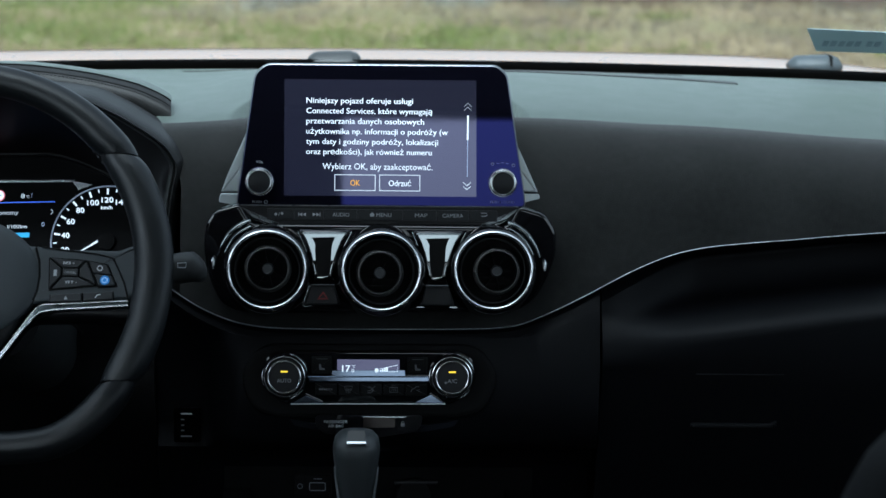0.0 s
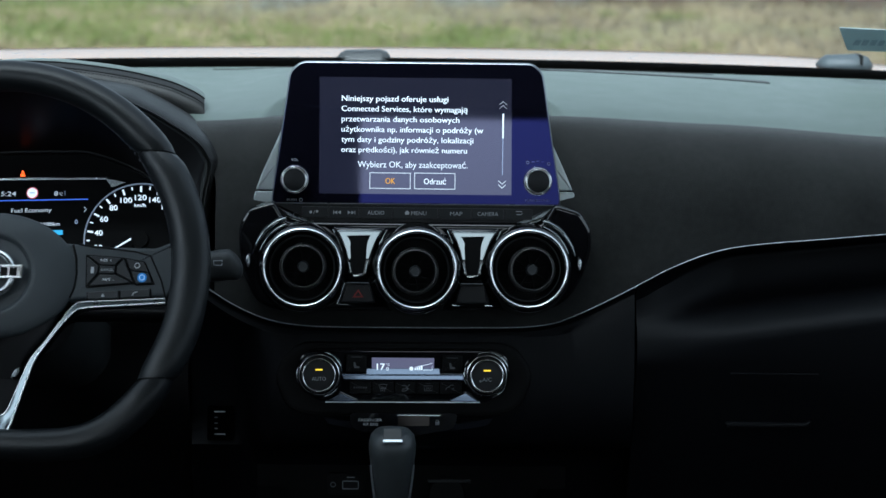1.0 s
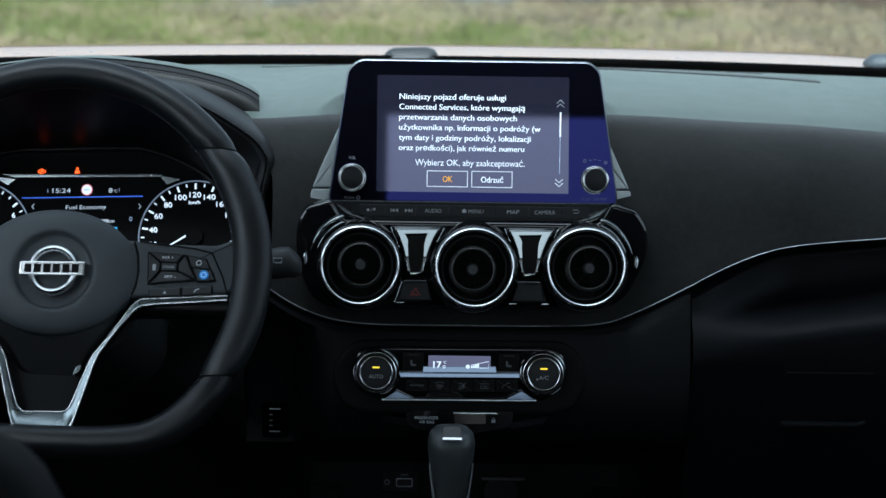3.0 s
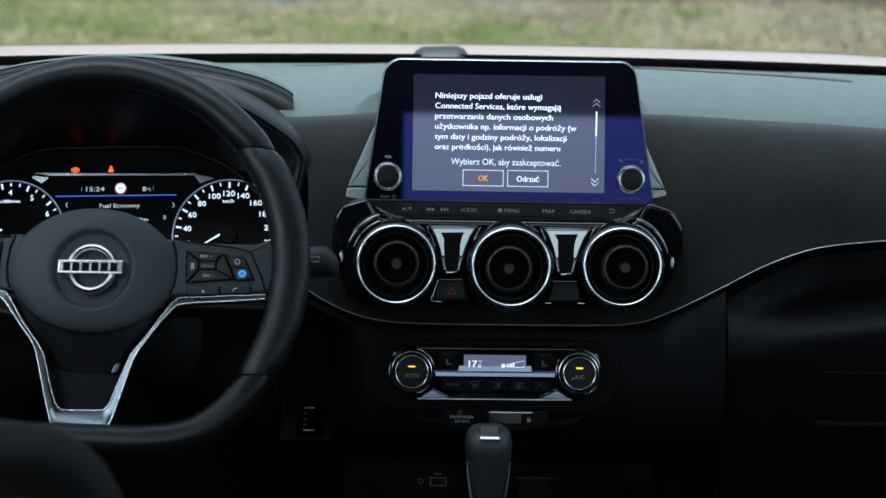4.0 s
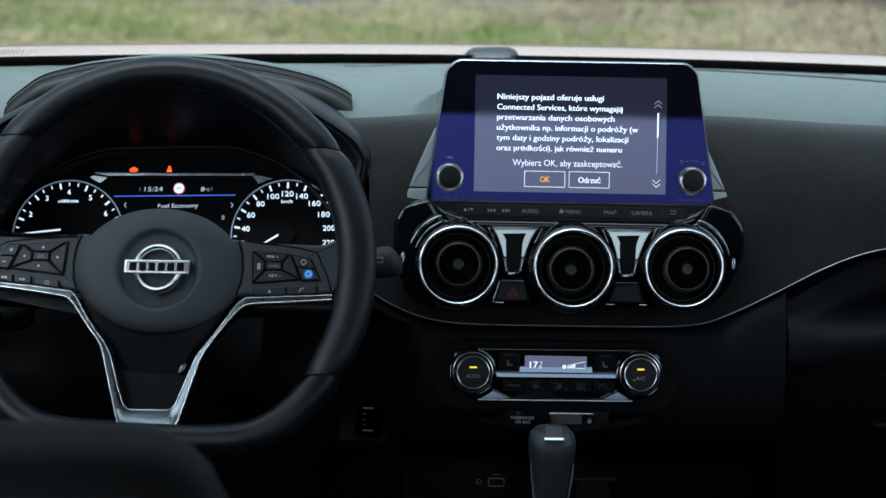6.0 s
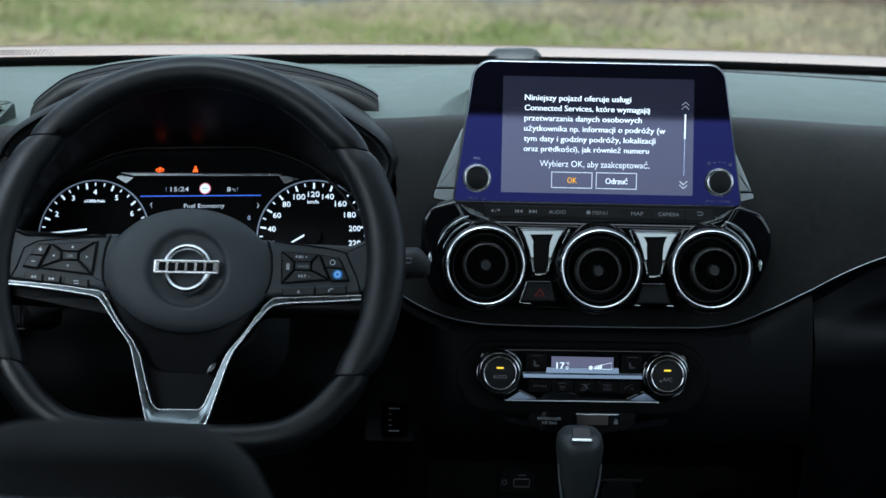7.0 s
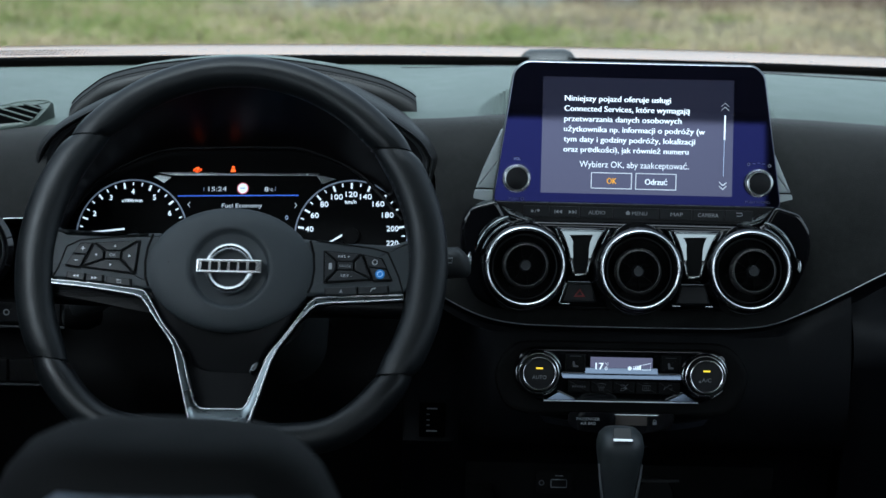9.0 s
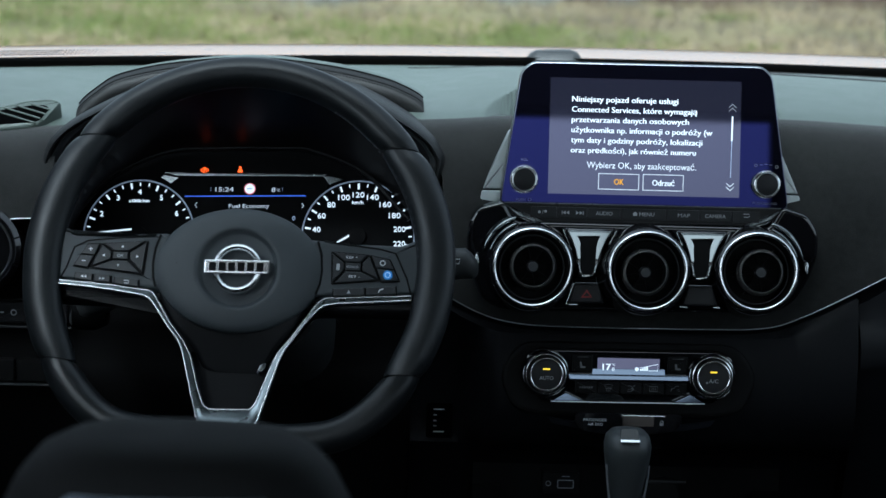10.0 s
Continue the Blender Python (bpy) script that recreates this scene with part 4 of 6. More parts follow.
def funnel(u, yaw):
    """The polished trapezoid between two vents: a bright rim, a mirror plate and a dark slot shaped as its reflections,
    and a chrome tip.
    """
    f = part("funnel", slab(rounded([(u - 0.0225, 0.0330), (u + 0.0245, 0.0330), (u + 0.0140, 0.010), (u + 0.0090, -0.011), (u - 0.0090, -0.011), (u - 0.0130, 0.010)], 0.003), -0.028, -0.0105, 0.003, 3), M_PIANO, vp, "polished black funnel", m=V)
    mf = V @ Matrix.Translation((u, 0, -0.0088)) @ Matrix.Rotation(radians(2), 4, "X") @ Matrix.Rotation(radians(yaw), 4, "Y")
    # Bright reflections in the gloss black, put into a mirror plate and chips.
    plate = [(-0.0195, 0.0306), (0.0215, 0.0308), (0.0165, 0.0225), (0.0125, 0.0125), (0.0098, 0.0042), (0.0062, 0.0046), (-0.0060, 0.0046), (-0.0095, 0.0042), (-0.0115, 0.0125), (-0.0152, 0.0225)]
    part("reflection_plate", slab(rounded(plate, 0.0016, 4), -0.004, 0.0012, 0.0011, 4), M_MIRROR, f, "mirror plate for the funnel's bright reflections", m=mf, smooth=60)
    for s in (-1, 1):
        k = 1.0 if s < 0 else 1.12
        rim = [V @ Vector((u + s * a * k, b, c)) for a, b, c in ((0.0225, 0.0312, -0.0096), (0.0192, 0.0240, -0.0096), (0.0158, 0.0165, -0.0098), (0.0130, 0.0090, -0.0100))]
        part("polished_rim", tube(smooth_path(rim, 4), lambda q: 0.0006 - 0.0003 * q, 8, up=V.to_3x3() @ Vector((0, 0, 1))), M_SMOKE, f, "thin bright rim", smooth=60)
        chip = [(s * a, b) for a, b in ((0.0096, 0.0032), (0.0072, 0.0026), (0.0056, -0.0040), (0.0060, -0.0078), (0.0084, -0.0040))]
        part("reflection_chip", slab(rounded(chip, 0.0014), -0.004, 0.0016, 0.0010, 3), M_MIRROR, f, m=mf)
    # The dark reflection in the funnel, put into a black plate.
    slot = [(-0.0100, 0.0262), (-0.0092, 0.0250), (0.0084, 0.0250), (0.0106, 0.0270), (0.0082, 0.0205), (0.0074, 0.0160), (0.0070, 0.0060), (0.0058, -0.0010), (0.0046, -0.0078), (-0.0046, -0.0078), (-0.0058, -0.0010), (-0.0066, 0.0060), (-0.0072, 0.0160), (-0.0070, 0.0200)]
    part("slot", slab(rounded(slot, 0.0008), 0.0, 0.0020, 0.0003), M_PIT, f, "black shape of the funnel's dark reflection", m=mf)
    part("chrome_tip", slab(rounded([(-0.0050, -0.0082), (0.0046, -0.0074), (0.0050, -0.0092), (-0.0020, -0.0108), (-0.0050, -0.0102)], 0.0008), -0.002, 0.0040, 0.0008), M_CHROME, f, m=mf)
    return f


funnel(-0.0500, 3.5)
funnel(0.0512, 0.0)

# ---- round vents ----
def round_vent(u, v, lift, du, dv):
    m = V @ Matrix.Translation((u, v, lift))
    t = thing("air_vent", m.translation, "round black air vent with a bright chrome ring", "air vent", "centre air vents")
    part("housing", lathe([(0.0425, -0.034), (0.0408, -0.020), (0.0392, -0.010), (0.0380, -0.003), (0.0368, 0.0012), (0.0352, 0.0022)], 72), M_PIANO, t, "glossy black collar", m=m, smooth=60)
    part("chrome_ring", ring(0.0338, 0.0018, 0.0035, n=72, m=12, flat=1.2), M_CHROME, t, "bright chrome ring", m=m)
    part("barrel", lathe([(0.0322, 0.0035), (0.0312, -0.004), (0.0296, -0.010), (0.0275, -0.0195), (0.0, -0.0195)], 56), M_PIT, t, m=m)
    part("step_ring", ring(0.0285, 0.0010, -0.008, n=56, m=6), M_KEY, t, m=m)
    mi = m @ Matrix.Translation((du, dv, 0.002))
    part("knurled_ring", lathe([(0.0205, -0.014), (0.0208, -0.008), (0.0203, -0.0035), (0.0190, -0.0008), (0.0184, -0.0005)], 120, wave=0.022, teeth=1), M_KNURL, t, "finely knurled dark ring", m=mi, smooth=20)
    part("inner_lip", ring(0.0181, 0.0005, -0.0006, n=64, m=8), M_KNURL_LIP, t, "thin satin lip", m=mi)
    part("inner_wall", lathe([(0.0180, -0.001), (0.0172, -0.012), (0.0170, -0.0185)], 56), M_PIT, t, m=mi)
    for k in range(8):
        a = math.pi * 2 * k / 8 + 0.2
        vane = box(0.005, 0.0238, -0.0005, 0.0005, -0.0195, -0.012)
        part("vane", vane, M_PIT, t, m=mi @ Matrix.Rotation(a, 4, "Z"))
    for k in range(-2, 3):
        part("louvre", box(-math.sqrt(0.0165 ** 2 - (k * 0.0058) ** 2), math.sqrt(0.0165 ** 2 - (k * 0.0058) ** 2), k * 0.0058 - 0.0005, k * 0.0058 + 0.0005, -0.016, -0.009), M_PIT, t, m=mi)
    part("hub", lathe([(0.0052, -0.016), (0.0050, -0.003), (0.0043, -0.0015), (0.0040, -0.0018), (0.0, -0.0018)], 32), M_KEYGREY, t, "grey centre cap", m=mi)
    return t


round_vent(-0.0993, -0.0031, -0.004, 0.0006, 0.0010)
round_vent(0.0017, -0.0038, 0.006, -0.0014, -0.0012)
round_vent(0.1010, -0.0021, -0.004, 0.0032, -0.0004)


def dash_button(u, red):
    t = thing("dash_button", V @ Vector((u, -0.022, -0.012)), "trapezoid black dash button" + (" with a dim red triangle" if red else ", blank"), "button", "buttons between the vents")
    part("cap", slab(rounded([(u - 0.0160, -0.0338), (u + 0.0160, -0.0336), (u + 0.0108, -0.0165), (u - 0.0108, -0.0165)], 0.0015), -0.028, -0.012, 0.0015), M_KEY, t, m=V)
    part("frame_line", tube([V @ Vector((u + a, b, -0.0115)) for a, b in (((-0.0118, -0.0165), (-0.0160, -0.0290), (-0.0180, -0.0345), (-0.0145, -0.0352), (-0.0080, -0.0354)) if red else ((-0.0180, -0.0350), (-0.0130, -0.0352), (-0.0115, -0.0352)))], 0.0003, 6, up=V.to_3x3() @ Vector((0, 0, 1))), M_SMOKE, t)
    if not red:
        part("frame_line", box(u + 0.0115, u + 0.0178, -0.0352, -0.0347, -0.016, -0.0112), M_SMOKE, t, m=V)
    part("top_line", box(u - 0.0100, u + 0.0100, -0.0158, -0.0154, -0.016, -0.0118), M_RIM, t, m=V)
    if red:
        bm = joined(slab([(u - 0.0050, -0.0290), (u + 0.0052, -0.0288), (u + 0.0036, -0.0275), (u - 0.0034, -0.0276)], -0.012, -0.0117),
                    slab([(u - 0.0050, -0.0290), (u - 0.0032, -0.0280), (u + 0.0004, -0.0238), (u + 0.0004, -0.0216)], -0.012, -0.0116),
                    slab([(u + 0.0052, -0.0288), (u + 0.0004, -0.0216), (u + 0.0004, -0.0238), (u + 0.0034, -0.0279)], -0.012, -0.0115))
        part("triangle_sign", bm, M_REDDIM, t, "dim red triangle", m=V)
    return t


dash_button(-0.0500, True)
dash_button(0.0515, False)

# ---- climate panel ----
C = place((-0.0650, 1.807, 0.8330), 10.0)
cp = thing("climate_panel", (-0.065, 1.82, 0.80), "black climate panel with two chrome dials and a lit display", "climate control")
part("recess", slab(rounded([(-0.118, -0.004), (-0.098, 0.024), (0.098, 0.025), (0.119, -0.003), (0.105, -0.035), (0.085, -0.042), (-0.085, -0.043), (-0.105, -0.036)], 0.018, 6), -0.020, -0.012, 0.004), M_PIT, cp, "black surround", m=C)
part("face", slab(rounded([(-0.094, 0.012), (-0.082, 0.018), (0.082, 0.019), (0.094, 0.012), (0.094, -0.016), (0.076, -0.030), (-0.076, -0.031), (-0.094, -0.016)], 0.008, 5), -0.012, -0.005, 0.002), M_PIANO, cp, "glossy black face", m=C @ Matrix.Rotation(radians(4), 4, "X"))
part("display_window", box(-0.0288, 0.0270, -0.0050, 0.0110, -0.005, -0.0040), M_CLIMLCD, cp, "violet lit display", m=C)
words("17", C, M_WHITE, cp, -0.0209, 0.0030, -0.0034, 0.0058, 0.0076, "CENTER", name="display_digits", bold=0.03)
words("0", C, M_WHITE, cp, -0.0147, 0.0010, -0.0034, 0.0030, 0.0024, "CENTER", name="display_digits")
words("°C", C, M_WHITE, cp, -0.0143, 0.0049, -0.0034, 0.0020, 0.0032, "CENTER", name="display_digits")
part("fan_icon", lathe([(0.0019, -0.004), (0.0019, -0.0034)], 8, (0.0066, 0.0014)), M_WHITE, cp, m=C)
for k in range(4):
    part("fan_bar", box(0.0094 + k * 0.0019, 0.0109 + k * 0.0019, 0.0002, 0.0018 + k * 0.0007, -0.004, -0.0034), M_WHITE, cp, m=C)
part("fan_outline", tube([C @ Vector(p) for p in ((0.0094, 0.0026, -0.0037), (0.0253, 0.0062, -0.0037), (0.0253, 0.0003, -0.0037), (0.0172, 0.0002, -0.0037))], 0.00022, 4), M_WHITE, cp)
part("bright_bar", slab(rounded([(-0.0560, -0.0040), (0.0555, -0.0034), (0.0540, -0.0090), (-0.0545, -0.0096)], 0.001), -0.006, -0.0015, 0.0010, 3), M_BRIGHT, cp, "satin silver bar", m=C)
part("bright_block", slab(rounded([(-0.0335, 0.0012), (0.0318, 0.0018), (0.0326, -0.0041), (-0.0340, -0.0046)], 0.0006), -0.006, -0.0039, 0.0003, 2), M_BRIGHT, cp, "blue-silver block under the display", m=C)
for pts in ([(-0.0695, -0.0286), (-0.0410, -0.0281), (-0.0570, -0.0208)], [(0.0680, -0.0280), (0.0395, -0.0274), (0.0552, -0.0198)]):
    part("bright_lip", slab(rounded(pts, 0.0006), -0.006, -0.0012, 0.0004, 2), M_BRIGHT, cp, "blue-silver corner of the lip", m=C)
part("lip_edge", slab([(-0.0700, -0.0294), (0.0685, -0.0286), (0.0680, -0.0278), (-0.0695, -0.0286)], -0.006, -0.0006), M_SILVER, cp, "thin bright edge", m=C)
for s in (-1, 1):
    u = s * 0.0427 + (0.0003 if s < 0 else 0.0006)
    k = part("seat_heat_key", box(u - 0.0092, u + 0.0092, -0.0018, 0.0135, -0.006, -0.0020, 0.001, 0.001), M_PIT, cp, m=C)
    part("seat_icon", slab(rounded([(u - 0.0022, 0.0015), (u + 0.0026, 0.0015), (u + 0.0026, 0.0030), (u - 0.0004, 0.0034), (u - 0.0012, 0.0070), (u - 0.0028, 0.0068)], 0.0005), -0.002, -0.0017), M_DIMMER, k, m=C)
    part("lamp_bar", box(u - 0.005, u + 0.005, 0.0112, 0.0117, -0.002, -0.0018), M_FAINT, k, m=C)
for k in range(5):
    u0 = -0.0487 + k * 0.0202
    key = part("climate_key", box(u0 + 0.0004, u0 + 0.0198, -0.0212, -0.0102, -0.006, -0.0022, 0.0008, 0.0006), M_PIT, cp, m=C)
    uc = u0 + 0.010
    sketch = lambda pts, name: part(name, tube([C @ Vector((uc + du, -0.0157 + dv, -0.0020)) for du, dv in pts], 0.00028, 4), M_DIMMER, key)
    if k == 0:
        for q in range(6):
            part("icon_bar", box(uc - 0.0062 + q * 0.0021, uc - 0.0047 + q * 0.0021, -0.0166, -0.0150, -0.0022, -0.0019), M_FAINT, key, m=C)
    elif k == 1:
        sketch(((-0.0026, -0.0006), (-0.0036, 0.0026), (0.0, 0.0031), (0.0036, 0.0026), (0.0026, -0.0006), (-0.0026, -0.0006)), "screen_icon")
        for q in (-0.0016, 0.0, 0.0016):
            sketch(((q, 0.0012), (q + 0.0005, -0.0004), (q - 0.0005, -0.0020), (q, -0.0034)), "heat_wave_icon")
    elif k == 2:
        sketch(((0.0036, 0.0030), (0.0010, 0.0008), (-0.0002, -0.0008), (-0.0030, -0.0012)), "seat_icon")
        sketch(((-0.0030, 0.0020), (-0.0008, 0.0024), (0.0006, 0.0012)), "air_icon")
        sketch(((-0.0034, -0.0028), (-0.0006, -0.0030), (0.0014, -0.0018)), "air_icon")
        part("arrow_icon", slab([(uc + 0.0008, -0.0150), (uc + 0.0030, -0.0164), (uc + 0.0010, -0.0180)], -0.0022, -0.0019), M_DIMMER, key, m=C)
    elif k == 3:
        sketch(((-0.0034, -0.0024), (-0.0036, 0.0020), (0.0036, 0.0020), (0.0034, -0.0024), (-0.0034, -0.0024)), "screen_icon")
        for q in (-0.0016, 0.0, 0.0016):
            sketch(((q, 0.0010), (q + 0.0004, -0.0002), (q - 0.0004, -0.0014)), "heat_wave_icon")
        part("lamp_bar", box(uc - 0.002, uc + 0.002, -0.0119, -0.0116, -0.0022, -0.0019), M_FAINT, key, m=C)
    else:
        sketch(((-0.0046, -0.0018), (-0.0036, 0.0006), (-0.0016, 0.0010), (-0.0002, 0.0028), (0.0026, 0.0028)), "car_icon")
        sketch(((0.0030, 0.0002), (0.0006, -0.0008), (0.0034, -0.0018)), "air_icon")


def climate_dial(u, v, text):
    d = part("dial", lathe([(0.0222, -0.010), (0.0210, -0.004), (0.0200, 0.001), (0.0190, 0.0034), (0.0170, 0.0045)], 56, (u, v)), M_PIANO, cp, "black collar", m=C, smooth=60)
    # Highlights on the black collar, modelled as bright metal arcs.
    for a0, a1, r in ((78, 10, 0.0204), (205, 160, 0.0200), (-35, -75, 0.0202)):
        arc = [C @ Vector((u + r * math.cos(radians(a0 + (a1 - a0) * k / 10)), v + r * math.sin(radians(a0 + (a1 - a0) * k / 10)), 0.0012)) for k in range(11)]
        part("collar_glint", tube(arc, lambda q: 0.0003 + 0.0006 * math.sin(math.pi * min(max(q, 0), 1)), 8, up=C.to_3x3() @ Vector((0, 0, 1))), M_SMOKE, d, "thin bright arc", smooth=60)
    part("chrome_rim", ring(0.0174, 0.0011, 0.0045, (u, v), 64, 8), M_CHROME, d, "bright chrome rim", m=C)
    part("dial_side", lathe([(0.0160, 0.003), (0.0155, 0.0105), (0.0145, 0.0118), (0.0138, 0.0118)], 64, (u, v), wave=0.012, teeth=1), M_PIT, d, m=C)
    part("chrome_ring", ring(0.0143, 0.0010, 0.0118, (u, v), 64, 8), M_CHROME, d, m=C)
    part("dial_face", lathe([(0.0139, 0.004), (0.0138, 0.0110), (0.0125, 0.0112), (0.0, 0.0113)], 56, (u, v)), M_KEY, d, m=C)
    part("amber_lamp", box(u - 0.0031, u + 0.0031, v + 0.0042, v + 0.0056, 0.0112, 0.0117, 0.0002), M_AMBER, d, "lit amber lamp", m=C)
    words(text, C, M_CAPTION, d, u, v - 0.0030, 0.0116, 0.0034, 0.0125 if len(text) > 3 else 0.0085, "CENTER")
    return d


climate_dial(-0.0756, -0.0042, "AUTO")
dd = climate_dial(0.0738, -0.0036, "A/C")
part("fan_icon", lathe([(0.0011, 0.0112), (0.0011, 0.0116)], 8, (0.0680, -0.0082)), M_DIM, dd, m=C)

# ---- warning lamp panel under it ----
wp = thing("airbag_lamp_panel", C @ Vector((0.0, -0.048, -0.006)), "glossy black lamp panel lettered PASSENGER AIR BAG", "lamp panel")
part("plate", slab(rounded([(-0.0480, -0.0390), (0.0480, -0.0385), (0.0480, -0.0450), (0.0440, -0.0530), (0.0100, -0.0590), (-0.0100, -0.0590), (-0.0410, -0.0550), (-0.0480, -0.0490)], 0.004), -0.012, -0.0045), M_PIANO, wp, "glossy black plate", m=C)
# Warm reflection in the glossy plate, put into a brown patch.
part("reflection_patch", slab(rounded([(-0.0050, -0.0408), (0.0235, -0.0404), (0.0235, -0.0500), (-0.0050, -0.0505)], 0.001), -0.006, -0.0042, 0.0002), M_WARMPATCH, wp, "brown patch for the warm reflection on the plate", m=C)
words("PASSENGER", C, M_MARK, wp, -0.0296, -0.0450, -0.0042, 0.0026, 0.0210, "CENTER")
words("AIR BAG", C, M_MARK, wp, -0.0296, -0.0488, -0.0042, 0.0026, 0.0135, "CENTER")
part("lock_body", box(0.0287, 0.0321, -0.0490, -0.0462, -0.0046, -0.0042), M_DIM, wp, m=C)
part("lock_bow", ring(0.0012, 0.0003, -0.0043, (0.0304, -0.0458), 14, 5), M_DIM, wp, m=C)
part("bright_edge", box(-0.0060, 0.0332, -0.0408, -0.0400, -0.0046, -0.0038), M_SMOKE, wp, m=C)
rows = []
for k in range(6):
    a = math.pi / 2 * k / 5
    rows.append([(-0.060 + u, 1.812 + 0.035 * math.sin(a) + 1.6 * u * u, 0.779 + 1.1 * u * u - (0.026 - 0.9 * u * u) * (1 - math.cos(a))) for u in [-0.11 + 0.22 * i / 20 for i in range(21)]])
# The lip's bluish sheen is put into its base colour.
tr = part("storage_lip", sheet(rows, 0.006, (0, 0.3, -1)), M_LIPBLUE, None)
tagged(tr, "rounded black lip over the storage tray", "trim")

# ---- storage nook, socket and lever ----
nook = thing("centre_console", (-0.055, 1.5, 0.32), "black centre console with an open storage nook", "console")
part("tunnel_top", box(-0.20, 0.09, 1.10, 1.885, 0.32, 0.62), M_BLACK, nook)
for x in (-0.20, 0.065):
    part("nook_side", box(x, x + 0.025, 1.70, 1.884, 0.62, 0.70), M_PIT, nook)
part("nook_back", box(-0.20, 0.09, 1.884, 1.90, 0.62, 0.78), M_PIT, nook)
U = place((-0.113, 1.880, 0.704), 5.0)
us = thing("usb_socket", (-0.113, 1.88, 0.70), "small usb socket with a pale frame and trident mark", "socket")
part("plate", box(-0.021, 0.014, -0.010, 0.011, -0.01, 0.0010, 0.0008, 0.003), M_PIT, us, m=U)
part("port", box(-0.0072, 0.0084, -0.0034, 0.0034, 0.001, 0.0013), M_RUBBER, us, m=U)
part("port_frame", tube([U @ Vector(p) for p in rounded([(-0.0068, -0.0040), (0.0080, -0.0040), (0.0080, 0.0034), (-0.0068, 0.0034)], 0.001, 2) for p in [(p[0], p[1], 0.0014)]], 0.0004, 5, closed=True, up=(0, 1, 0)), M_CAPTION, us)
part("trident_mark", box(-0.0030, 0.0045, 0.0067, 0.0073, 0.001, 0.0013), M_CAPTION, us, m=U)
part("small_jack", ring(0.0022, 0.0004, 0.0013, (-0.0157, 0.0), 16, 5), M_DIM, us, m=U)
so = thing("power_socket", (-0.02, 1.86, 0.70), "round power socket under a dark flip lid", "socket")
mso = place((-0.022, 1.872, 0.697), 15.0)
part("lid", lathe([(0.017, -0.012), (0.0175, 0.001), (0.0160, 0.003), (0.0, 0.0036)], 36), M_PIT, so, m=mso)
part("lid_tab", box(-0.018, 0.022, 0.0115, 0.0145, 0.0, 0.004, 0.001), M_KEY, so, m=mso)

gl = thing("gear_lever", (-0.077, 1.70, 0.62), "black leather gear lever knob with a silver cap", "gear lever")
secs = []
for z, ax, ay, dy in ((0.62, 0.0085, 0.009, 0.012), (0.70, 0.0095, 0.011, 0.006), (0.735, 0.0120, 0.014, 0.002), (0.755, 0.0146, 0.017, 0.0), (0.772, 0.0178, 0.020, -0.001), (0.786, 0.0198, 0.0225, -0.001), (0.794, 0.0201, 0.023, -0.001), (0.800, 0.0188, 0.0215, 0.0), (0.8042, 0.0150, 0.017, 0.001), (0.8060, 0.0085, 0.010, 0.001)):
    secs.append(super_loop((-0.0757, 1.708 + dy, z), ax, ay, 2.6, 32))
part("knob", loft(secs), M_LEVER, gl, "smooth black leather", smooth=60)
mk = place((-0.0757, 1.6905, 0.8035), 52.0)
part("silver_cap", slab(rounded([(-0.0082, -0.0040), (0.0082, -0.0040), (0.0076, 0.0098), (-0.0076, 0.0098)], 0.002), -0.006, 0.0012, 0.001), M_KNURL_LIP, gl, "dark release cap with a bright lower edge", m=mk)
part("cap_edge", box(-0.0083, 0.0083, -0.0056, -0.0022, -0.006, 0.0018, 0.0008), M_CHROME, gl, m=mk)
for s in (-1, 1):
    part("side_strip", tube([(-0.0757 + s * a, 1.697, z) for a, z in ((0.0182, 0.778), (0.0172, 0.767), (0.0154, 0.754), (0.0132, 0.740), (0.0110, 0.722), (0.0098, 0.70))], lambda q: 0.0008 + 0.0006 * q, 8), M_STRIP, gl, "bright side strip")
part("boot", loft([super_loop((-0.0757, 1.715, z), a, a * 1.2, 2.4, 24) for z, a in ((0.618, 0.045), (0.635, 0.036), (0.65, 0.022), (0.665, 0.014))]), M_LEATHER, gl, "folded leather boot", smooth=60)

fu = thing("fuse_lid_label", (-0.233, 1.878, 0.762), "small dark lid with unreadable pale print", "label")
mf = place((-0.2332, 1.8695, 0.765), 0.0)
part("lid", box(-0.012, 0.012, -0.016, 0.016, -0.004, 0.0008, 0.0005, 0.002), M_HOLE, fu, m=mf)
for k, (w, v) in enumerate(((0.010, 0.011), (0.003, 0.0055), (0.003, 0.0), (0.003, -0.0050), (0.010, -0.0105))):
    part("print_bar", box(-0.0055, -0.0055 + w, v, v + 0.0011, 0.0008, 0.0011), M_MARK if k in (0, 4) else M_DIM, fu, m=mf)

# ---- steering wheel ----
W = place((-0.4101, 1.7000, 0.9407), 24.0, 5.5) @ Matrix.Scale(1.0125, 4)
sw = thing("steering_wheel", (-0.408, 1.70, 0.90), "black leather steering wheel with silver spoke trim and chrome badge", "steering wheel")
CU = 0.0005


LOWER = [(p.x, p.y) for p in smooth_path([(0.1620, 0.030, 0), (0.1625, 0.0, 0), (0.1580, -0.040, 0), (0.1440, -0.078, 0), (0.1250, -0.1095, 0), (0.0960, -0.1325, 0), (0.0600, -0.1402, 0), (0.0, -0.1420, 0), (-0.03, -0.1420, 0)], 8)]
LOWER = sorted((-math.atan2(v, u), math.hypot(u, v)) for u, v in LOWER if u >= -1e-6 and v <= 1e-6)


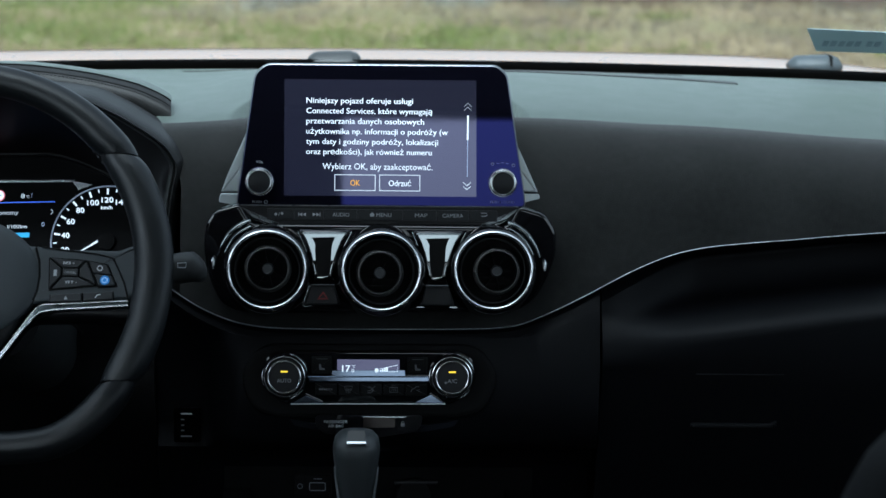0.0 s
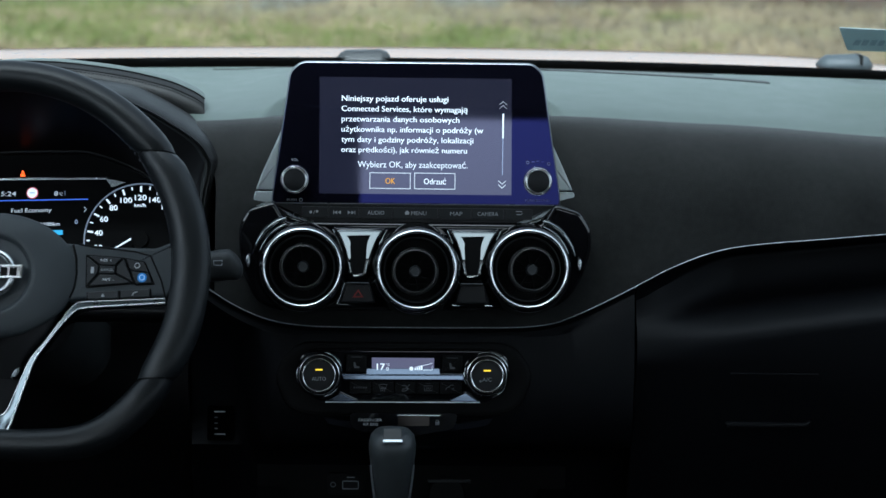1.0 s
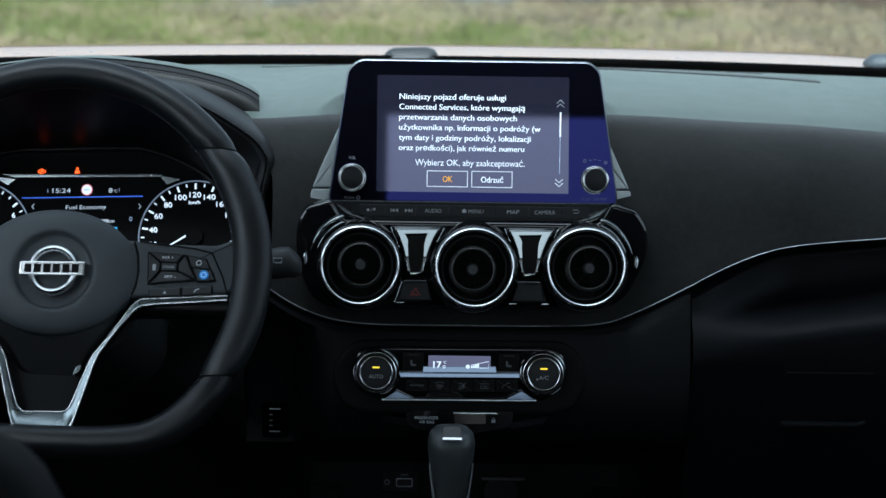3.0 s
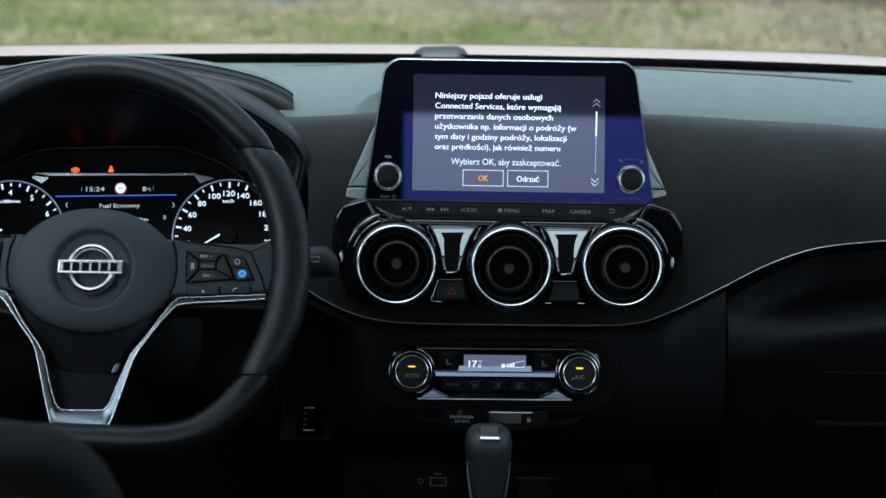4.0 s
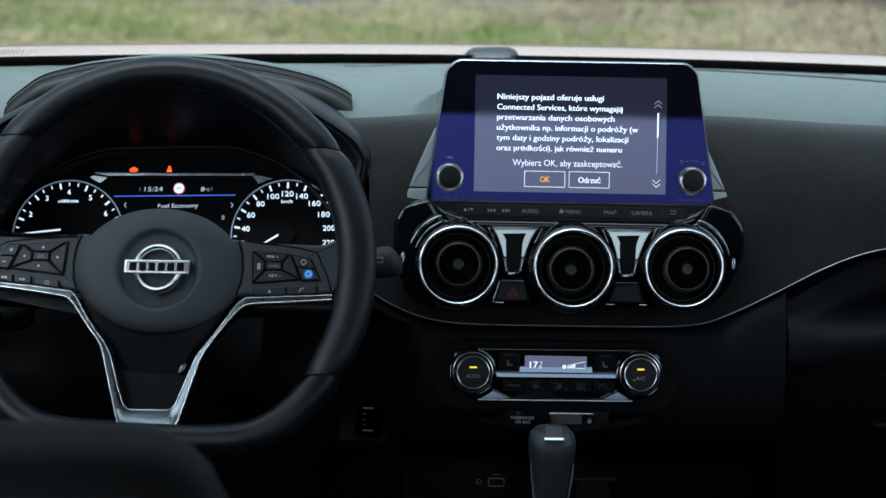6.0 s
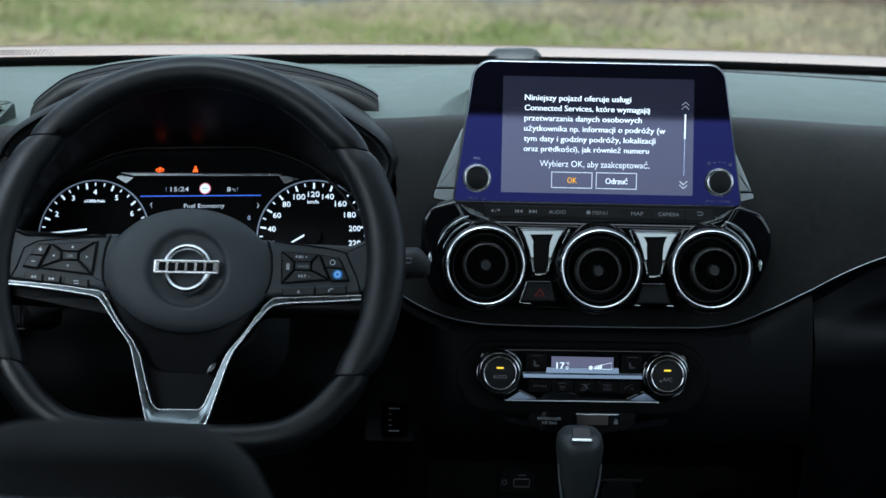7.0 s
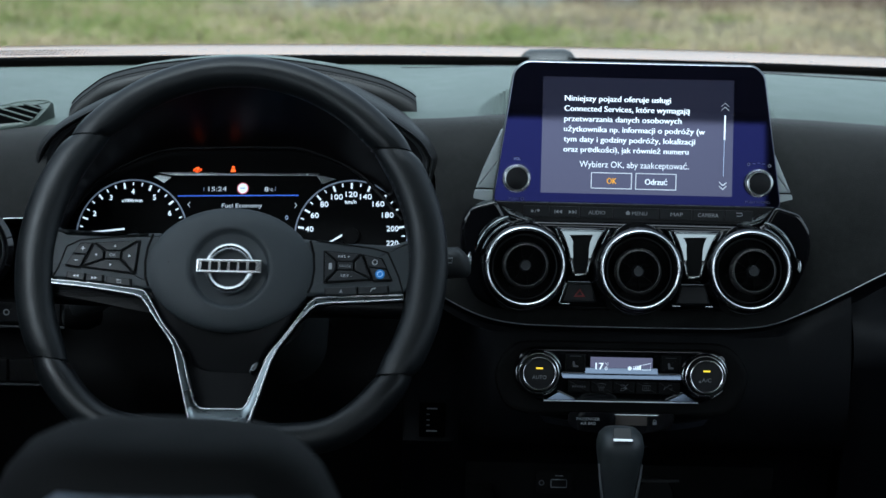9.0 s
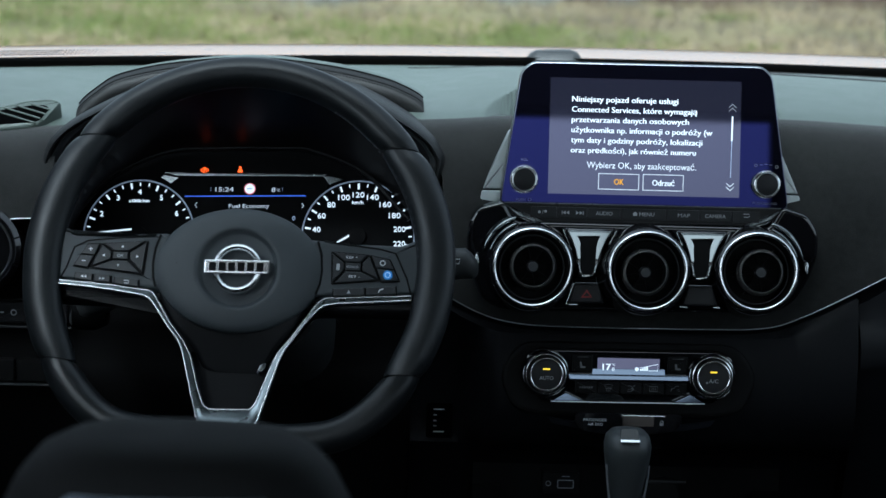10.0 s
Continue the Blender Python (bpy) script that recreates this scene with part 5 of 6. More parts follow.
def rim_point(a, grow=0.0):
    """The rim's centre line by angle: round above, flattened below."""
    ca, sa = math.cos(a), math.sin(a)
    if sa >= 0:
        return Vector((CU + (0.1625 + grow + 0.0028 * max(ca, 0.0) ** 2 * (1 - 0.3 * ca)) * ca, (0.1680 + grow) * sa, 0))
    r = lerp(math.atan2(-sa, abs(ca)), LOWER) + grow + 0.0020 * max(ca, 0.0) ** 3
    return Vector((CU + r * ca, r * sa, 0))


def rim_piece(name, a0, a1, material, label, fat=0.0):
    n = max(int(abs(a1 - a0) * 22), 8)
    bm = bmesh.new()
    loops = []
    for i in range(n + 1):
        a = a0 + (a1 - a0) * i / n
        p, q = rim_point(a), rim_point(a + 0.01)
        d = (q - p).normalized()
        nrm = Vector((d.y, -d.x, 0))
        sd = abs(math.cos(a))
        end = min(i, n - i) / 2.0
        pinch = 1.0 if end >= 1 else (0.86 + 0.14 * math.sin(end * math.pi / 2))
        rin = (0.0130 + 0.0028 * sd ** 2 + fat) * pinch
        rw = 0.0128 * pinch
        skew = -math.tan(a) * max(0.0, 1 - min(i, n - i) / 5.0)
        loops.append([bm.verts.new(p + nrm * (rin * math.cos(t)) + d * (skew * rin * math.cos(t)) + Vector((0, 0, rw * math.sin(t)))) for t in [2 * math.pi * j / 20 for j in range(20)]])
    for A, B in zip(loops, loops[1:]):
        for j in range(20):
            bm.faces.new((A[j - 1], A[j], B[j], B[j - 1]))
    bm.faces.new(loops[0])
    bm.faces.new(loops[-1])
    return part(name, bm, material, sw, label, W, 50)


D = math.pi / 180
g = 0.35 * D
rim_piece("rim_top", 38.0 * D + g, 141.0 * D - g, M_LEATHER, "smooth black leather")
rim_piece("rim_side", -31.0 * D + g, 38.0 * D - g, M_PERF, "finely perforated leather", 0.0004)
rim_piece("rim_side", 141.0 * D + g, 211.0 * D - g, M_PERF, "finely perforated leather", 0.0004)
rim_piece("rim_bottom", 211.0 * D + g, 329.0 * D - g, M_LEATHER, "smooth black leather")
core = [W @ rim_point(2 * math.pi * i / 96) for i in range(96)]
part("rim_core", tube(core, 0.0105, 10, up=W.to_3x3() @ Vector((0, 0, 1)), closed=True), M_RUBBER, sw)
# stitches along the inside of the rim
bm = bmesh.new()
for i in range(150):
    a = 2 * math.pi * i / 150
    if not 4 * D < a < 62 * D:
        continue
    p, q = rim_point(a, -0.0143), rim_point(a + 0.016, -0.0143)
    for A in (p, q):
        A.z = 0.0058
    d = (q - p).normalized()
    nrm = Vector((d.y, -d.x, 0)) * 0.0006
    e = Vector((0, 0, 0.002))
    vs = [bm.verts.new(v) for v in (p - nrm, q - nrm, q + nrm + e, p + nrm + e)]
    bm.faces.new(vs)
st2 = part("stitching", bm, M_FAINT, sw, "row of grey stitches", W)
st2["kind"] = "stuff"

# hub
WH = W @ Matrix.Translation((0.0014, 0.0, 0.0))
WB = W @ Matrix.Translation((0.0018, 0.0, -0.0062))
part("hub_core", lathe([(0.048, -0.055), (0.050, -0.012), (0.040, -0.006)], 40), M_RUBBER, sw, m=W)
SHIELD = [(-0.064, 0.000), (-0.0612, -0.0285), (-0.0500, -0.0470), (-0.0362, -0.0635), (-0.0282, -0.0725), (-0.0240, -0.0830), (-0.0125, -0.0898), (0.0225, -0.0900), (0.0285, -0.0845), (0.0350, -0.0720), (0.0520, -0.0500), (0.0625, -0.028), (0.065, 0.0)]
bm = slab(rounded(SHIELD, 0.006, 4), -0.026, 0.0020, 0.0035, 3)
for q in bm.verts:
    if q.co.z > -0.02:
        q.co.z -= 0.45 * max(-q.co.y - 0.055, 0.0)
# Same plastic as the cover; its downward shade is put into a darker black.
part("hub_shield", bm, M_BLACK, sw, "tapering lower hub", m=W)


def dome(rows, c, n=72):
    """Turned rows (radius, oval, w): an oval shell that grows round towards its middle."""
    bm = bmesh.new()
    loops = [[bm.verts.new((c[0] + r * math.cos(2 * math.pi * i / n), c[1] + r * o * math.sin(2 * math.pi * i / n), w)) for i in range(n)] for r, o, w in rows]
    for A, B in zip(loops, loops[1:]):
        for i in range(n):
            bm.faces.new((A[i - 1], A[i], B[i], B[i - 1]))
    bm.faces.new(loops[-1])
    return bm


airbag = part("airbag_cover", dome([(0.0680, 0.745, -0.016), (0.0694, 0.750, -0.004), (0.0692, 0.752, 0.0022), (0.0672, 0.757, 0.0036), (0.0590, 0.785, 0.0058), (0.0460, 0.86, 0.0074), (0.0375, 0.95, 0.0082), (0.0340, 1.0, 0.0083), (0.0322, 1.0, 0.0072), (0.0308, 1.0, 0.0040), (0.0292, 1.0, 0.0034), (0.012, 1.0, 0.0034)], (0.0012, -0.0030)), M_HUB, sw, "domed black airbag cover", m=WH, smooth=50)
badge = part("badge", ring(0.0182, 0.0031, 0.0138, (0.0008, -0.0030), 64, 12, flat=1.4), M_CHROME, sw, "chrome ring badge with a crossbar", m=WB)
part("crossbar", slab(rounded([(-0.0262, -0.0086), (0.0278, -0.0073), (0.0278, 0.0041), (-0.0262, 0.0028)], 0.0012), 0.0090, 0.0186, 0.0012), M_CHROME, badge, m=WB)
for k in range(6):
    u = -0.0222 + k * 0.0078
    part("emblem_bar", box(u + 0.0005, u + 0.0061, -0.0057 + u * 0.023, 0.0011 + u * 0.023, 0.0184, 0.0189), M_PIT, badge, m=WB)
for k, (u0, u1, v) in enumerate(((-0.009, 0.011, -0.0440), (-0.006, 0.008, -0.0405), (-0.003, 0.005, -0.0380))):
    part("moulded_mark", box(u0, u1, v, v + 0.0018, 0.008, 0.0118 + 0.0009 * k), M_PIT, airbag, m=WB)
for s in (-1, 1):
    part("horn_mark", box(s * 0.0475 - 0.003, s * 0.0475 + 0.003, -0.0008, 0.0008, 0.010, 0.0130), M_LEATHER, airbag, m=WB)

# spokes with keys
for s in (-1, 1):
    pts = [(s * 0.150, 0.030), (s * 0.1350, 0.0235), (s * 0.0950, 0.0235), (s * 0.0560, 0.0260), (s * 0.0560, -0.0240), (s * 0.0735, -0.0215), (s * 0.1480, -0.0165), (s * 0.1560, -0.004)]
    spoke = part("spoke", slab(rounded(pts, 0.004, 3), -0.016, 0.0020, 0.003, 3), M_HUB, sw, "black key carrier", m=W)
    part("spoke_back", slab(rounded([(s * 0.158, 0.010), (s * 0.06, 0.016), (s * 0.045, -0.045), (s * 0.066, -0.034), (s * 0.10, -0.0325), (s * 0.158, -0.032)], 0.005), -0.030, -0.008, 0.006, 3), M_SATIN, sw, m=W)
    inner = [(0.0788, 0.0157), (0.1098, 0.0141), (0.1195, -0.0067), (0.0805, -0.0113)] if s > 0 else [(-0.0742, 0.0181), (-0.1122, 0.0141), (-0.1207, -0.0066), (-0.0762, -0.0106)]
    grown = lambda pts, k: [tuple(Vector(p) + (Vector(p) - sum((Vector(q) for q in pts), Vector((0, 0))) / len(pts)).normalized() * k) for p in pts]
    part("key_well", slab(rounded(grown(inner, 0.0008), 0.0010), 0.001, 0.0026), M_PIT, spoke, m=W)
    c = Vector((sum(p[0] for p in inner) / 4, sum(p[1] for p in inner) / 4 + 0.0006))
    hub = [(c.x - 0.0070, c.y + 0.0034), (c.x + 0.0070, c.y + 0.0036), (c.x + 0.0070, c.y - 0.0032), (c.x - 0.0070, c.y - 0.0034)]
    corners = [Vector(p) for p in inner]
    hubc = [Vector(p) for p in hub]
    near = [min(hubc, key=lambda h: (h - q).length) for q in corners]
    for i in range(4):
        a, b, ha, hb = corners[i], corners[(i + 1) % 4], near[i], near[(i + 1) % 4]
        mid = (a + b + ha + hb) / 4
        quad = [tuple(mid + (q - mid) * 0.86) for q in (a, b, hb, ha)]
        k = part("pad_key", slab(quad, 0.0015, 0.0048, 0.0009), M_KEYGREY, spoke, m=W)
        e = Vector(((mid.x), (mid.y)))
        if s < 0:
            dirn = (e - c).normalized() * 0.0014
            side = Vector((-dirn.y, dirn.x)) * 0.8
            part("arrow_mark", slab([tuple(e + dirn), tuple(e - dirn * 0.5 + side), tuple(e - dirn * 0.5 - side)], 0.0048, 0.0051), M_ICON, k, m=W)
        elif i in (0, 2):
            words("RES +" if i == 0 else "SET -", W, M_ICON, k, e.x, e.y + (0.0004 if i == 0 else -0.0002), 0.0051, 0.0020, 0.0095, "CENTER")
        elif i == 3:
            part("car_mark", box(e.x - 0.0013, e.x + 0.0013, e.y - 0.0026, e.y + 0.0026, 0.0048, 0.0051), M_MARK, k, m=W)
    ck2 = part("centre_key", slab([tuple(c + (Vector(p) - c) * 0.88) for p in hub], 0.0015, 0.0052, 0.0007), M_KEYGREY, spoke, m=W)
    words("OK" if s < 0 else "CANCEL", W, M_MARK, ck2, c.x, c.y, 0.0054, 0.0026 if s < 0 else 0.0018, 0.0055 if s < 0 else 0.0100, "CENTER")
    outer = [(0.1110, 0.0141), (0.1271, 0.0109), (0.1361, -0.0066), (0.1208, -0.0078)] if s > 0 else [(-0.1134, 0.0141), (-0.1243, 0.0136), (-0.1352, -0.0056), (-0.1222, -0.0073)]
    part("outer_well", slab(rounded(grown(outer, 0.0008), 0.0010), 0.001, 0.0024), M_PIT, spoke, m=W)
    groove = [(0.1458, -0.0170), (0.1415, -0.0034), (0.1312, 0.0169), (0.1180, 0.0200), (0.0718, 0.0246)] if s > 0 else [(-0.1455, -0.0165), (-0.1409, -0.0070), (-0.1357, 0.0107), (-0.1248, 0.0166), (-0.0679, 0.0242)]
    part("hub_joint", tube([W @ Vector((s * u + 0.0012, v, 0.0022)) for u, v in ((0.0655, 0.0240), (0.0690, 0.0130), (0.0702, 0.0), (0.0690, -0.0120), (0.0660, -0.0200))], 0.0010, 6, up=W.to_3x3() @ Vector((0, 0, 1))), M_PIT, spoke)
    part("carrier_joint", tube([W @ Vector((u, v, 0.0021)) for u, v in groove], 0.0007, 6, up=W.to_3x3() @ Vector((0, 0, 1))), M_PIT, spoke)
    a, b, c1, d1 = [Vector(p) for p in outer]
    m1, m2 = a.lerp(d1, 0.48), b.lerp(c1, 0.48)
    k1 = part("outer_key", slab([tuple(q) for q in (a.lerp(m2, 0.06), b.lerp(m1, 0.06), m2.lerp(a, 0.04), m1.lerp(b, 0.04))], 0.0015, 0.0046, 0.0008), M_KEYGREY, spoke, m=W)
    k2 = part("outer_key", slab([tuple(q) for q in (m1.lerp(c1, 0.06), m2.lerp(d1, 0.06), c1.lerp(m1, 0.06), d1.lerp(m2, 0.06))], 0.0015, 0.0046, 0.0008), M_KEYGREY, spoke, m=W)
    e1, e2 = (a + b + m1 + m2) / 4, (c1 + d1 + m1 + m2) / 4
    if s > 0:
        part("gauge_mark", ring(0.0020, 0.0003, 0.0048, tuple(e1), 16, 5), M_ICON, k1, m=W)
        bl = part("blue_disc", lathe([(0.0038, 0.0046), (0.0038, 0.0050), (0.0, 0.0051)], 24, tuple(e2)), M_BLUE, k2, "lit blue mark", m=W)
        part("blue_ring", ring(0.0021, 0.0003, 0.0051, tuple(e2), 16, 5), M_LINEGLOW, bl, m=W)
    else:
        part("plus_mark", joined(box(e1.x - 0.0016, e1.x + 0.0016, e1.y - 0.0003, e1.y + 0.0003, 0.0046, 0.0049), box(e1.x - 0.0003, e1.x + 0.0003, e1.y - 0.0016, e1.y + 0.0016, 0.0046, 0.0050)), M_ICON, k1, m=W)
        part("minus_mark", box(e2.x - 0.0016, e2.x + 0.0016, e2.y - 0.0003, e2.y + 0.0003, 0.0046, 0.0049), M_ICON, k2, m=W)
    low = (((0.0819, -0.0153), (0.1077, -0.0132), (0.1082, -0.0200), (0.0823, -0.0214)), ((0.1088, -0.0132), (0.1330, -0.0111), (0.1339, -0.0178), (0.1093, -0.0196))) if s > 0 else (
        ((-0.0792, -0.0149), (-0.0993, -0.0135), (-0.0994, -0.0195), (-0.0786, -0.0213)), ((-0.1023, -0.0127), (-0.1166, -0.0122), (-0.1166, -0.0181), (-0.1025, -0.0186)), ((-0.1176, -0.0118), (-0.1324, -0.0108), (-0.1330, -0.0164), (-0.1174, -0.0181)))
    for j, q in enumerate(low):
        part("low_well", slab(grown(q, 0.0007), 0.001, 0.0025), M_PIT, spoke, m=W)
        kk = part("low_key", slab(grown(q, -0.0004), 0.001, 0.0046, 0.0008), M_KEYGREY, spoke, m=W)
        uc, vc = sum(p[0] for p in q) / 4, sum(p[1] for p in q) / 4
        if s > 0 and j == 0:
            part("wave_mark", slab([(uc - 0.0015, vc - 0.0014), (uc + 0.0015, vc - 0.0014), (uc, vc + 0.0016)], 0.0044, 0.0047), M_MARK, kk, m=W)
        elif s > 0:
            part("phone_mark", tube([W @ Vector((uc - 0.002, vc - 0.0016, 0.0046)), W @ Vector((uc - 0.0010, vc + 0.0008, 0.0046)), W @ Vector((uc + 0.002, vc + 0.0016, 0.0046))], 0.0004, 5), M_ICON, kk)
        elif j == 0:
            part("return_mark", tube([W @ Vector((uc - 0.002, vc + 0.0010, 0.0046)), W @ Vector((uc + 0.002, vc + 0.0010, 0.0046)), W @ Vector((uc + 0.002, vc - 0.0012, 0.0046)), W @ Vector((uc - 0.0015, vc - 0.0012, 0.0046))], 0.0003, 5), M_ICON, kk)
        else:
            for dx in (-0.0013, 0.0013):
                sg = 1 if j == 1 else -1
                part("skip_mark", slab([(uc + dx - sg * 0.0011, vc + 0.0012), (uc + dx - sg * 0.0011, vc - 0.0012), (uc + dx + sg * 0.0011, vc)], 0.0044, 0.0047), M_ICON, kk, m=W)

# silver trim: two arms running into a U at the foot
outl = [(-0.1449, -0.0211), (-0.1236, -0.0221), (-0.0998, -0.0245), (-0.0760, -0.0273), (-0.0696, -0.0293), (-0.0650, -0.0344), (-0.0521, -0.0518), (-0.0438, -0.0616), (-0.0400, -0.0672), (-0.0369, -0.0754), (-0.0288, -0.1039), (-0.0236, -0.1212), (-0.0205, -0.1303), (0.0244, -0.1327), (0.0280, -0.1271), (0.0352, -0.1010), (0.0413, -0.0785), (0.0451, -0.0690), (0.0518, -0.0590), (0.0609, -0.0455), (0.0711, -0.0329), (0.0764, -0.0293), (0.0874, -0.0275), (0.1151, -0.0252), (0.1463, -0.0222)]
inl = [(-0.1452, -0.0183), (-0.1239, -0.0191), (-0.1001, -0.0206), (-0.0763, -0.0230), (-0.0683, -0.0236), (-0.0647, -0.0273), (-0.0516, -0.0479), (-0.0427, -0.0589), (-0.0385, -0.0633), (-0.0314, -0.0752), (-0.0224, -0.1036), (-0.0177, -0.1154), (-0.0126, -0.1193), (0.0213, -0.1182), (0.0251, -0.1135), (0.0296, -0.1003), (0.0375, -0.0777), (0.0402, -0.0711), (0.0507, -0.0572), (0.0594, -0.0437), (0.0702, -0.0278), (0.0756, -0.0237), (0.0870, -0.0228), (0.1148, -0.0207), (0.1460, -0.0185)]


def eased(line, r):
    """An open line with its corners eased; every line of n points gives as many."""
    out = [line[0]]
    for a, p, c in zip(line, line[1:], line[2:]):
        a, p, c = Vector(a), Vector(p), Vector(c)
        s, e = p + (a - p).normalized() * min(r, 0.4 * (a - p).length), p + (c - p).normalized() * min(r, 0.4 * (c - p).length)
        out += [tuple((1 - t) ** 2 * s + 2 * t * (1 - t) * p + t * t * e) for t in (0, 0.33, 0.67, 1)]
    return out + [line[-1]]


outl, inl = eased(outl, 0.0022), eased(inl, 0.0022)
bm = bmesh.new()
cols = []
for (u, v), (u2, v2) in zip(outl, inl):
    cols.append([bm.verts.new((u + (u2 - u) * k, v + (v2 - v) * k, w)) for k, w in ((0, -0.010), (0, 0.0032), (0.10, 0.0038), (0.5, 0.0036), (0.90, 0.0034), (1, 0.0028), (1, -0.010))])
for A, B in zip(cols, cols[1:]):
    for j in range(6):
        bm.faces.new((A[j], A[j + 1], B[j + 1], B[j]))
bm.faces.new(cols[0])
bm.faces.new(cols[-1])
part("spoke_trim", bm, M_PLATE, sw, "dark blue-silver spoke trim", W, 40)
part("trim_edge", tube([W @ Vector((u, v, 0.0036)) for u, v in outl], 0.0009, 8, up=W.to_3x3() @ Vector((0, 0, 1))), M_CHROME, sw, "bright thin edge", smooth=60)
part("trim_edge", tube([W @ Vector((u, v, 0.0032)) for u, v in inl], 0.0006, 8, up=W.to_3x3() @ Vector((0, 0, 1))), M_CHROME, sw, "bright thin edge", smooth=60)
# No such part: a steel chip added where the hub glints.
part("hub_glint", slab(rounded([(0.0239, -0.0871), (0.0266, -0.0805), (0.031, -0.078), (0.0309, -0.0818), (0.028, -0.086)], 0.0008), -0.012, 0.0, 0.0006), M_STEEL, sw, "added steel chip for the glint on the hub", m=W)
part("lower_web", slab(rounded([(-0.034, -0.07), (0.036, -0.07), (0.022, -0.122), (-0.018, -0.123)], 0.003), -0.022, -0.012), M_RUBBER, sw, m=W)
part("column", lathe([(0.045, -0.16), (0.046, -0.06), (0.040, -0.03)], 36, (0, -0.01)), M_SATIN, sw, m=W)

# ---- steering column cover and stalks ----
cc = thing("column_cover", (-0.408, 1.80, 0.86), "black steering column cover", "column cover")
part("shroud", loft([super_loop(W @ Vector((0, -0.012, w)), a, b, 3.0, 32, W.to_3x3() @ Vector((1, 0, 0)), W.to_3x3() @ Vector((0, 1, 0))) for w, a, b in ((-0.05, 0.062, 0.050), (-0.07, 0.068, 0.056), (-0.13, 0.068, 0.058), (-0.20, 0.062, 0.052))]), M_LIP, cc, smooth=60)
part("seam_line", tube([W @ Vector((s * 0.0685, -0.012, w)) for s, w in ((1, -0.06), (1, -0.10), (1, -0.18))], 0.0008, 6), M_KEY, cc)


def stalk(s, label):
    t = thing("column_stalk", (-0.408 + s * 0.08, 1.76, 0.92), label, "stalk", "column stalks")
    base = Vector((-0.408 + s * 0.06, 1.765, 0.921 if s > 0 else 0.918))
    tip = Vector((-0.2055, 1.760, 0.9385)) if s > 0 else Vector((-0.562, 1.785, 0.8800))
    mid = base.lerp(tip, 0.45)
    part("arm", tube([base, mid, tip - (tip - base).normalized() * 0.034], 0.0080, 14), M_BLACK, t)
    d = (tip - base).normalized()
    secs = []
    for q, h in ((0.050, 0.0085), (0.044, 0.0108), (0.036, 0.0125), (0.020, 0.0135), (0.012, 0.0130), (0.0065, 0.0112), (0.0025, 0.0080), (0.0004, 0.0040)):
        secs.append(super_loop(tip - d * q + Vector((0, 0, -0.0065 * max(0.012 - q, 0) / 0.012)), h * 0.9, h, 2.5, 24, (0, 1, 0), (0, 0, 1)))
    part("grip", loft(secs), M_LIP, t, smooth=60)
    if s > 0:
        mm = place(tip - d * 0.020 + Vector((0, -0.0120, 0.0035)), 12)
        part("wiper_mark", tube([mm @ Vector(p) for p in ((-0.004, -0.001, 0.0018), (-0.0046, 0.0028, 0.0012), (0.0030, 0.0032, 0.0012), (0.0024, -0.001, 0.0018), (-0.0030, -0.001, 0.0018))], 0.0004, 5), M_MARK, t)
    else:
        part("grip_block", loft([super_loop((x, 1.783, z), 0.012, 0.012, 3, 16, (0, 1, 0), (0, 0, 1)) for x, z in ((-0.558, 0.879), (-0.552, 0.877), (-0.538, 0.877), (-0.528, 0.882))]), M_PIT, t)
    return t


stalk(1, "black wiper stalk with a pale wiper mark")
stalk(-1, "black indicator stalk behind the wheel")

# ---- instrument cluster ----
G = place((-0.42, 1.973, 0.960), 20.0, 6.5, 2.83)
ic = thing("instrument_cluster", (-0.42, 1.98, 0.90), "black instrument cluster with two white-lit dials and a screen", "instruments")
part("back_plate", slab(rounded([(-0.185, -0.095), (0.185, -0.095), (0.185, 0.0), (0.120, 0.030), (0.070, 0.050), (-0.070, 0.050), (-0.120, 0.030), (-0.185, 0.0)], 0.02), -0.012, -0.003, 0.001), M_CLOCK, ic, m=G)
part("visor_edge", tube([G @ Vector((u, v, 0.005)) for u, v in [tuple(p)[:2] for p in smooth_path([(-0.165, -0.02, 0), (-0.1337, 0.0135, 0), (-0.0804, 0.0375, 0), (-0.03, 0.0405, 0), (0.03, 0.0405, 0), (0.0625, 0.0375, 0), (0.1131, 0.0151, 0), (0.155, -0.03, 0)], 6)]], 0.0022, 8), M_SATIN, ic)
part("screen_plate", slab(rounded([(-0.088, 0.0150), (0.078, 0.0150), (0.060, -0.055), (-0.064, -0.055)], 0.002), -0.003, 0.0), M_CLOCK, ic, m=G)
part("top_bevel", slab(rounded([(-0.0826, 0.0174), (0.0760, 0.0157), (0.0720, 0.0131), (-0.0690, 0.0144)], 0.0008), -0.002, 0.003, 0.0006), M_CORNER, ic, "dark silver upper bevel", m=G)
for pts in ([(-0.0863, 0.0133), (-0.0826, 0.0158), (-0.0677, 0.0132), (-0.0756, 0.0069)], [(0.0718, 0.0138), (0.0803, 0.0133), (0.0921, 0.0102), (0.0782, 0.0051)]):
    part("corner_bevel", slab(pts, -0.002, 0.0026, 0.0005), M_CORNER, ic, "satin silver corner", m=G)


